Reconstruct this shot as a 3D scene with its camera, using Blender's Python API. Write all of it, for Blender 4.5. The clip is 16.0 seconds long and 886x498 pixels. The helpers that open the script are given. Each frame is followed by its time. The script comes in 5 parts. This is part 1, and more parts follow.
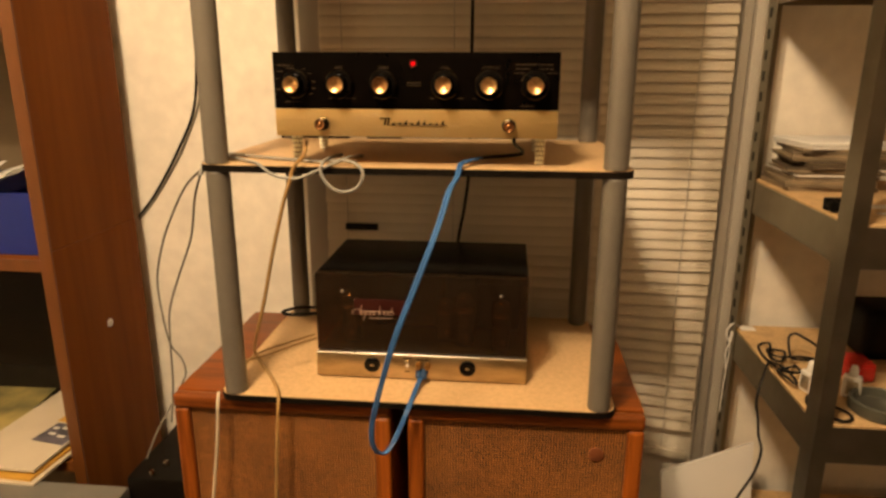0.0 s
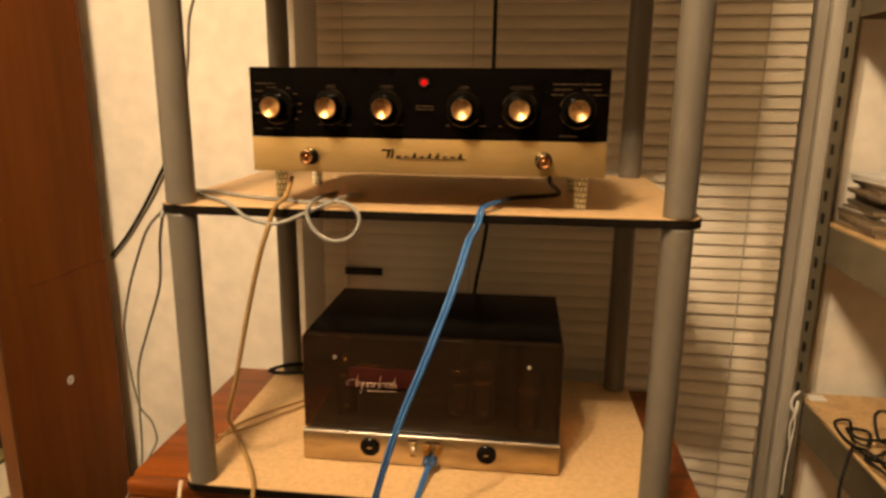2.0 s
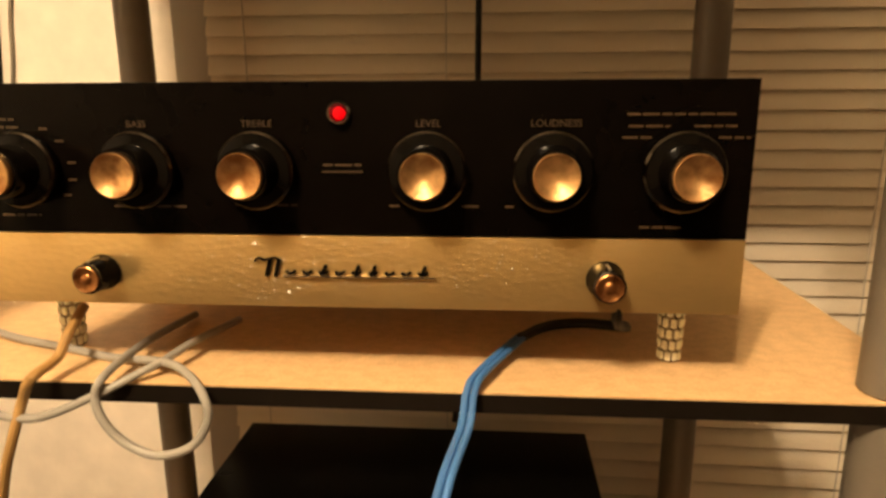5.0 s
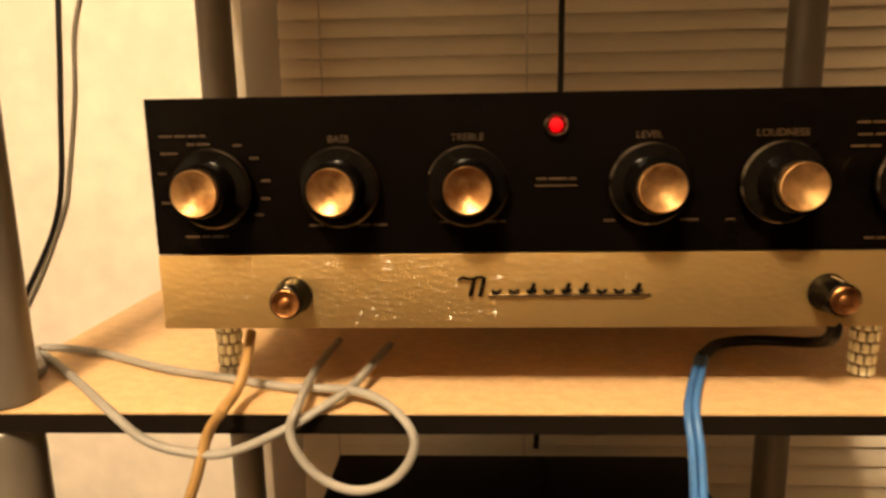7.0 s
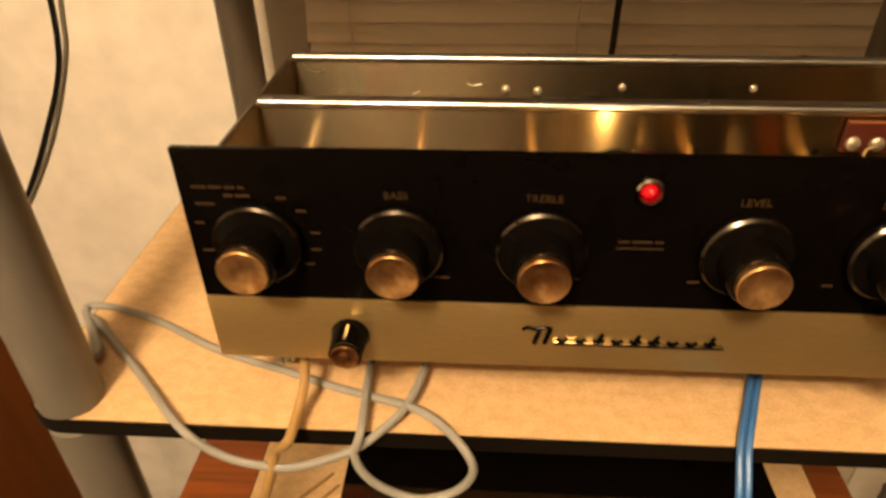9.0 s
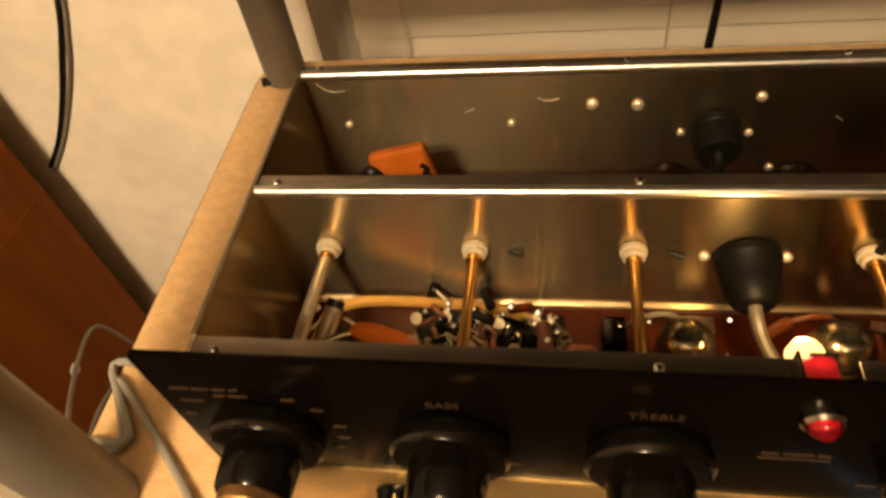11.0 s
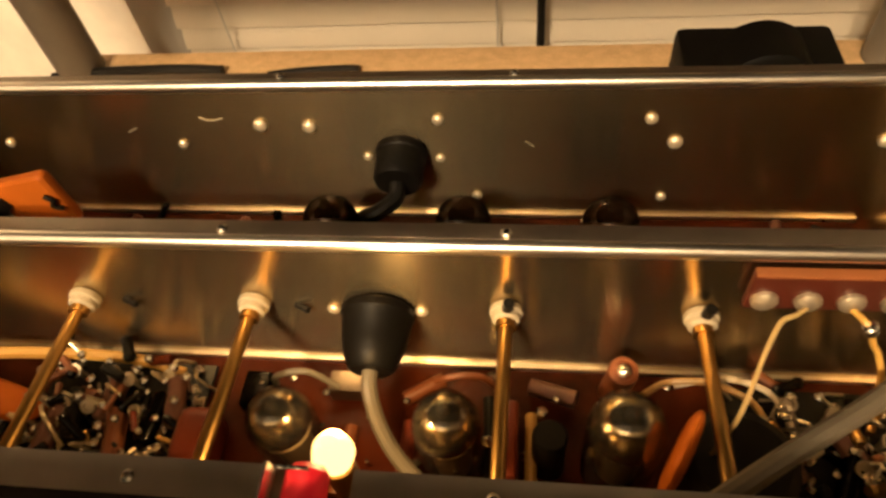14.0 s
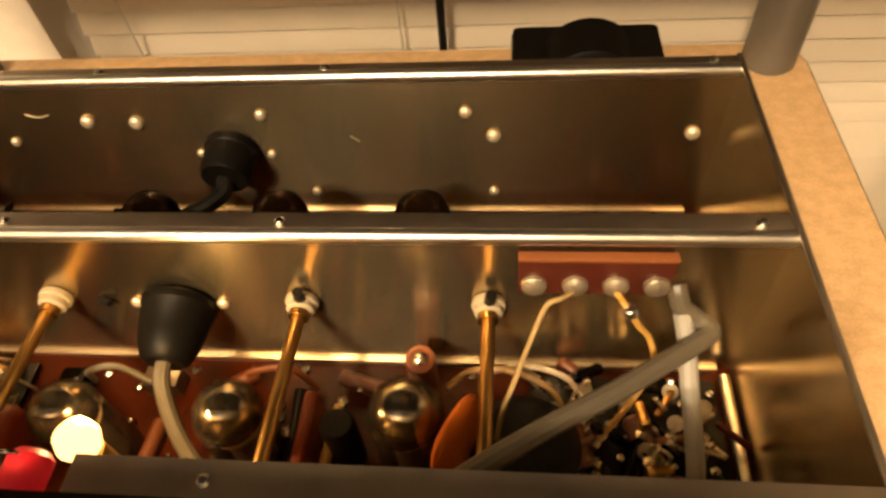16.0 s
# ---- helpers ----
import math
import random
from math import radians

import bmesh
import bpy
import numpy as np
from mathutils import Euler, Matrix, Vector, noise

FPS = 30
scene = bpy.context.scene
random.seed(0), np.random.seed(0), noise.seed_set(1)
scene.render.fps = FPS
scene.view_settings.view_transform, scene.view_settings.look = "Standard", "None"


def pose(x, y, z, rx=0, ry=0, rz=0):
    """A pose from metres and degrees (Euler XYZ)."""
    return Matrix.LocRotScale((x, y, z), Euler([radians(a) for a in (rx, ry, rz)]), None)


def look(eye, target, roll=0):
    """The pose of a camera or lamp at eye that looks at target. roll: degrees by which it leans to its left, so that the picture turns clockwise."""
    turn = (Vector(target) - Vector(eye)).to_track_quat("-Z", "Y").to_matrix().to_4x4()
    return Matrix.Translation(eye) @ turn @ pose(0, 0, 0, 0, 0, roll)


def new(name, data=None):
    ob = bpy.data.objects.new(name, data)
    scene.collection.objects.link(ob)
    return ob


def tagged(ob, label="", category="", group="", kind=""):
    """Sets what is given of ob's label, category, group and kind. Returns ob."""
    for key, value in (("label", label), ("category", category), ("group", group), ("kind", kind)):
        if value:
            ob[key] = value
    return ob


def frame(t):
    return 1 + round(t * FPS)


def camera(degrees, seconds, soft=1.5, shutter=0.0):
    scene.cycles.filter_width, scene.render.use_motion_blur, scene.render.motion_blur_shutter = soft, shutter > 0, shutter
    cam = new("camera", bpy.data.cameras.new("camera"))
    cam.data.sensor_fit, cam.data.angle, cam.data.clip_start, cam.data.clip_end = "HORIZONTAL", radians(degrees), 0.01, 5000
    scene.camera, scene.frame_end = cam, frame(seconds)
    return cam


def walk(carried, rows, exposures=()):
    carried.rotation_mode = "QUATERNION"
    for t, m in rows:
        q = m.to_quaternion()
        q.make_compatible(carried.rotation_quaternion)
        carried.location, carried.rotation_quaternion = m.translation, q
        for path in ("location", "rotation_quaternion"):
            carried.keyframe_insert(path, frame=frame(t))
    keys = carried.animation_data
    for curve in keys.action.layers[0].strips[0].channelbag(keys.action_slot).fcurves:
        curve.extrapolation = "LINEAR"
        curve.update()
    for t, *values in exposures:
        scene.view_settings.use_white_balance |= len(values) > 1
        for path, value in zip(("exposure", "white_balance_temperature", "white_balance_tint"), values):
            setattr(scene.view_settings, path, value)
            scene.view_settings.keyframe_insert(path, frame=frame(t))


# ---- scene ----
cam = camera(67.4, 16.0, soft=2.8, shutter=0.5)
PATH = [
    (0, (0.1215, -0.8335, 1.2108), (0.0300, 0.1257, 0.9431), 0.18),
    (0.5, (0.1200, -0.8344, 1.2041), (0.0247, 0.1284, 0.9516), 0.62),
    (1, (0.1100, -0.7965, 1.2041), (0.0004, 0.1656, 0.9544), -0.11),
    (1.5, (0.0971, -0.7242, 1.2081), (-0.0191, 0.2380, 0.9618), 0.41),
    (2, (0.0992, -0.6517, 1.2038), (-0.0111, 0.3147, 0.9717), 0.57),
    (2.5, (0.0938, -0.5642, 1.2047), (-0.0102, 0.4013, 0.9658), 0.55),
    (3, (0.0869, -0.4702, 1.2033), (-0.0123, 0.4952, 0.9620), -0.62),
    (3.5, (0.0719, -0.3776, 1.2086), (-0.0214, 0.5891, 0.9702), 0.08),
    (3.7, (0.0786, -0.3388, 1.2318), (-0.0253, 0.6166, 0.9555), -0.02),
    (5.8, (0.0472, -0.2653, 1.2124), (-0.0122, 0.7122, 1.0102), -0.59),
    (6, (0.0301, -0.2669, 1.2114), (-0.0279, 0.7110, 1.0101), -0.64),
    (6.5, (-0.0078, -0.2669, 1.2108), (-0.0556, 0.7110, 1.0070), -0.89),
    (7, (-0.0379, -0.2640, 1.2145), (-0.0801, 0.7168, 1.0241), -0.95),
    (7.5, (-0.0529, -0.2566, 1.1982), (-0.0980, 0.7271, 1.0240), -0.65),
    (8, (-0.0367, -0.2453, 1.2146), (-0.0772, 0.7272, 0.9854), -1.22),
    (8.5, (-0.0480, -0.2080, 1.2581), (-0.0902, 0.7032, 0.8483), -0.13),
    (9, (-0.0628, -0.1901, 1.3351), (-0.1210, 0.6360, 0.7746), -0.81),
    (9.5, (-0.0737, -0.1699, 1.3789), (-0.1233, 0.5826, 0.7222), -2.23),
    (9.7, (-0.0747, -0.1531, 1.3885), (-0.1424, 0.5777, 0.7092), -2.49),
    (11.8, (-0.0437, -0.0139, 1.3663), (-0.2294, 0.5900, 0.5911), -12.63),
    (12, (-0.0332, -0.0113, 1.3648), (-0.2141, 0.5934, 0.5892), -12.08),
    (12.5, (-0.0090, -0.0046, 1.3621), (-0.1765, 0.5944, 0.5790), -11.36),
    (13, (0.0113, 0.0025, 1.3600), (-0.1428, 0.6027, 0.5751), -10.60),
    (13.5, (0.0298, 0.0032, 1.3565), (-0.1058, 0.5967, 0.5632), -8.63),
    (14, (0.0476, 0.0027, 1.3540), (-0.0829, 0.6064, 0.5675), -8.50),
    (14.5, (0.0642, 0.0040, 1.3519), (-0.0597, 0.6101, 0.5662), -8.40),
    (15, (0.0822, 0.0062, 1.3495), (-0.0363, 0.6036, 0.5564), -7.93),
    (15.5, (0.0947, 0.0058, 1.3468), (-0.0193, 0.6065, 0.5555), -7.09),
    (16, (0.1031, 0.0009, 1.3466), (0.0012, 0.6219, 0.5694), -6.83),
]
EXPOSURES = [(0.0, -0.14), (3.5, -0.17), (6.0, 0.13), (8.0, 0.13), (9.0, -0.2), (9.6, -0.38), (12.0, -0.02), (16.0, 0.27)]
walk(cam, [(t, look(eye, target, roll)) for t, eye, target, roll in PATH], EXPOSURES)

# ---- light: a warm ceiling fixture with three bulbs, in a closed room ----
world = bpy.data.worlds.new("world")
scene.world = world
world.use_nodes = True
world.node_tree.nodes["Background"].inputs[0].default_value = (0.02, 0.015, 0.01, 1)
LAMP = Vector((-0.33, -1.0, 2.36))
for dx, dy in ((-0.09, -0.05), (0.09, -0.05), (0.0, 0.1)):
    lamp = bpy.data.lights.new("ceiling_bulb", "POINT")
    lamp.energy, lamp.color, lamp.shadow_soft_size = 50, (1.0, 0.74, 0.455), 0.035
    new("ceiling_bulb", lamp).location = LAMP + Vector((dx, dy, -0.06))
# the lit pilot bulb of the preamplifier
lamp = bpy.data.lights.new("pilot_light", "POINT")
lamp.energy, lamp.color, lamp.shadow_soft_size = 0.13, (1.0, 0.60, 0.22), 0.003
new("pilot_light", lamp).location = (0.0026, 0.0645, 1.2060)


# ---- materials ----
def material(name, colour, rough=0.5, metal=0.0, vary=0.12, scale=30.0, bump=0.0, bump_scale=None,
             stretch=(1, 1, 1), rough_vary=0.1, piece=0.0, coat=0.0, second=None, ior=1.5, deep=0.001, brushed=0.0, dimpled=False, sparkle=0.0):
    """A surface with colour variation at two scales, uneven gloss and fine relief."""
    m = bpy.data.materials.new(name)
    m.use_nodes = True
    n, l = m.node_tree.nodes, m.node_tree.links
    p = n["Principled BSDF"]
    p.inputs["Metallic"].default_value = metal
    p.inputs["IOR"].default_value = ior
    p.inputs["Coat Weight"].default_value = coat
    p.inputs["Coat Roughness"].default_value = 0.15
    where = n.new("ShaderNodeTexCoord")
    turn = n.new("ShaderNodeMapping")
    turn.inputs["Scale"].default_value = stretch
    l.new(where.outputs["Object"], turn.inputs["Vector"])
    big = n.new("ShaderNodeTexNoise")
    big.inputs["Scale"].default_value, big.inputs["Detail"].default_value = scale * 0.2, 3
    fine = n.new("ShaderNodeTexNoise")
    fine.inputs["Scale"].default_value, fine.inputs["Detail"].default_value = scale, 6
    for tex in (big, fine):
        l.new(turn.outputs[0], tex.inputs["Vector"])
    mix = n.new("ShaderNodeMath")
    mix.operation = "MULTIPLY_ADD"
    mix.inputs[1].default_value = 0.5
    l.new(fine.outputs[0], mix.inputs[0])
    half = n.new("ShaderNodeMath")
    half.operation = "MULTIPLY"
    half.inputs[1].default_value = 0.5
    l.new(big.outputs[0], half.inputs[0])
    l.new(half.outputs[0], mix.inputs[2])
    ramp = n.new("ShaderNodeValToRGB")
    low = [c * (1 - vary) for c in (second or colour)]
    high = [min(1.0, c * (1 + vary)) for c in colour]
    ramp.color_ramp.interpolation = "EASE"
    ramp.color_ramp.elements[0].position, ramp.color_ramp.elements[1].position = 0.3, 0.7
    ramp.color_ramp.elements[0].color, ramp.color_ramp.elements[1].color = (*low, 1), (*high, 1)
    l.new(mix.outputs[0], ramp.inputs[0])
    out = ramp.outputs[0]
    if piece:
        info = n.new("ShaderNodeObjectInfo")
        hue = n.new("ShaderNodeHueSaturation")
        span = n.new("ShaderNodeMapRange")
        span.inputs[3].default_value, span.inputs[4].default_value = 1 - piece, 1 + piece
        l.new(info.outputs["Random"], span.inputs[0])
        l.new(span.outputs[0], hue.inputs["Value"])
        l.new(out, hue.inputs["Color"])
        out = hue.outputs[0]
    l.new(out, p.inputs["Base Color"])
    gloss = n.new("ShaderNodeMapRange")
    gloss.inputs[3].default_value = max(0.02, rough - rough_vary)
    gloss.inputs[4].default_value = min(1.0, rough + rough_vary)
    l.new(mix.outputs[0], gloss.inputs[0])
    l.new(gloss.outputs[0], p.inputs["Roughness"])
    if brushed:
        grain = n.new("ShaderNodeCombineXYZ")
        grain.inputs[2].default_value = 1.0
        p.inputs["Anisotropic"].default_value = brushed
        l.new(grain.outputs[0], p.inputs["Tangent"])
    if bump:
        b = n.new("ShaderNodeBump")
        b.inputs["Strength"].default_value = bump
        b.inputs["Distance"].default_value = deep
        rel = n.new("ShaderNodeTexVoronoi" if dimpled else "ShaderNodeTexNoise")
        rel.inputs["Scale"].default_value, rel.inputs["Detail"].default_value = bump_scale or scale * 4, 0 if dimpled else 4
        if dimpled:
            rel.feature = "SMOOTH_F1"
            rel.inputs["Smoothness"].default_value = 0.6
        l.new(turn.outputs[0], rel.inputs["Vector"])
        l.new(rel.outputs[0], b.inputs["Height"])
        l.new(b.outputs[0], p.inputs["Normal"])
        if sparkle:
            deep_bump = n.new("ShaderNodeBump")
            deep_bump.inputs["Strength"].default_value, deep_bump.inputs["Distance"].default_value = 1.0, sparkle
            l.new(rel.outputs[0], deep_bump.inputs["Height"])
            l.new(deep_bump.outputs[0], p.inputs["Coat Normal"])
            p.inputs["Coat Roughness"].default_value = 0.09
    return m


def glass_material(name, tint, rough=0.03, clear=0.6, body=0.3, ior=1.5):
    """Thin glass or smoked plastic: part clear, part glossy."""
    m = bpy.data.materials.new(name)
    m.use_nodes = True
    n, l = m.node_tree.nodes, m.node_tree.links
    p = n["Principled BSDF"]
    p.inputs["Base Color"].default_value = (*[c * body for c in tint], 1)
    p.inputs["IOR"].default_value = ior
    p.inputs["Roughness"].default_value = rough
    see = n.new("ShaderNodeBsdfTransparent")
    see.inputs[0].default_value = (*tint, 1)
    mix = n.new("ShaderNodeMixShader")
    mix.inputs[0].default_value = clear
    l.new(p.outputs[0], mix.inputs[1])
    l.new(see.outputs[0], mix.inputs[2])
    l.new(mix.outputs[0], n["Material Output"].inputs[0])
    return m


def glow_material(name, colour, strength):
    m = bpy.data.materials.new(name)
    m.use_nodes = True
    p = m.node_tree.nodes["Principled BSDF"]
    p.inputs["Base Color"].default_value = (*colour, 1)
    p.inputs["Emission Color"].default_value = (*colour, 1)
    p.inputs["Emission Strength"].default_value = strength
    return m


def weave_material(name, warm, dark):
    """Grille cloth of coarse over-and-under threads."""
    m = bpy.data.materials.new(name)
    m.use_nodes = True
    n, l = m.node_tree.nodes, m.node_tree.links
    p = n["Principled BSDF"]
    p.inputs["Roughness"].default_value = 0.85
    where = n.new("ShaderNodeTexCoord")
    waves = []
    for direction, size in (("X", 76), ("Z", 86)):
        w = n.new("ShaderNodeTexWave")
        w.wave_type, w.bands_direction = "BANDS", direction
        w.inputs["Scale"].default_value, w.inputs["Distortion"].default_value = size, 2.4
        w.inputs["Detail"].default_value, w.inputs["Detail Scale"].default_value = 2, 1.5
        l.new(where.outputs["Object"], w.inputs["Vector"])
        waves.append(w)
    both = n.new("ShaderNodeMath")
    both.operation = "MULTIPLY"
    l.new(waves[0].outputs[1], both.inputs[0])
    l.new(waves[1].outputs[1], both.inputs[1])
    slub = n.new("ShaderNodeTexNoise")
    slub.inputs["Scale"].default_value, slub.inputs["Detail"].default_value = 290, 1
    flat = n.new("ShaderNodeMapping")
    flat.inputs["Scale"].default_value = (0.55, 1, 1.4)
    l.new(where.outputs["Object"], flat.inputs["Vector"])
    l.new(flat.outputs[0], slub.inputs["Vector"])
    knots = n.new("ShaderNodeMapRange")
    knots.inputs[1].default_value, knots.inputs[2].default_value = 0.38, 0.62
    l.new(slub.outputs[0], knots.inputs[0])
    big = n.new("ShaderNodeTexNoise")
    big.inputs["Scale"].default_value = 9
    l.new(where.outputs["Object"], big.inputs["Vector"])
    add = n.new("ShaderNodeMath")
    add.operation = "MULTIPLY_ADD"
    add.inputs[1].default_value = 0.35
    l.new(big.outputs[0], add.inputs[0])
    thread = n.new("ShaderNodeMath")
    thread.operation = "MULTIPLY_ADD"
    thread.inputs[1].default_value = 0.16
    l.new(knots.outputs[0], thread.inputs[0])
    l.new(both.outputs[0], thread.inputs[2])
    l.new(thread.outputs[0], add.inputs[2])
    ramp = n.new("ShaderNodeValToRGB")
    ramp.color_ramp.elements[0].color, ramp.color_ramp.elements[1].color = (*dark, 1), (*warm, 1)
    ramp.color_ramp.elements[0].position, ramp.color_ramp.elements[1].position = 0.2, 1.05
    l.new(add.outputs[0], ramp.inputs[0])
    l.new(ramp.outputs[0], p.inputs["Base Color"])
    b = n.new("ShaderNodeBump")
    b.inputs["Strength"].default_value, b.inputs["Distance"].default_value = 0.8, 0.001
    l.new(both.outputs[0], b.inputs["Height"])
    l.new(b.outputs[0], p.inputs["Normal"])
    return m


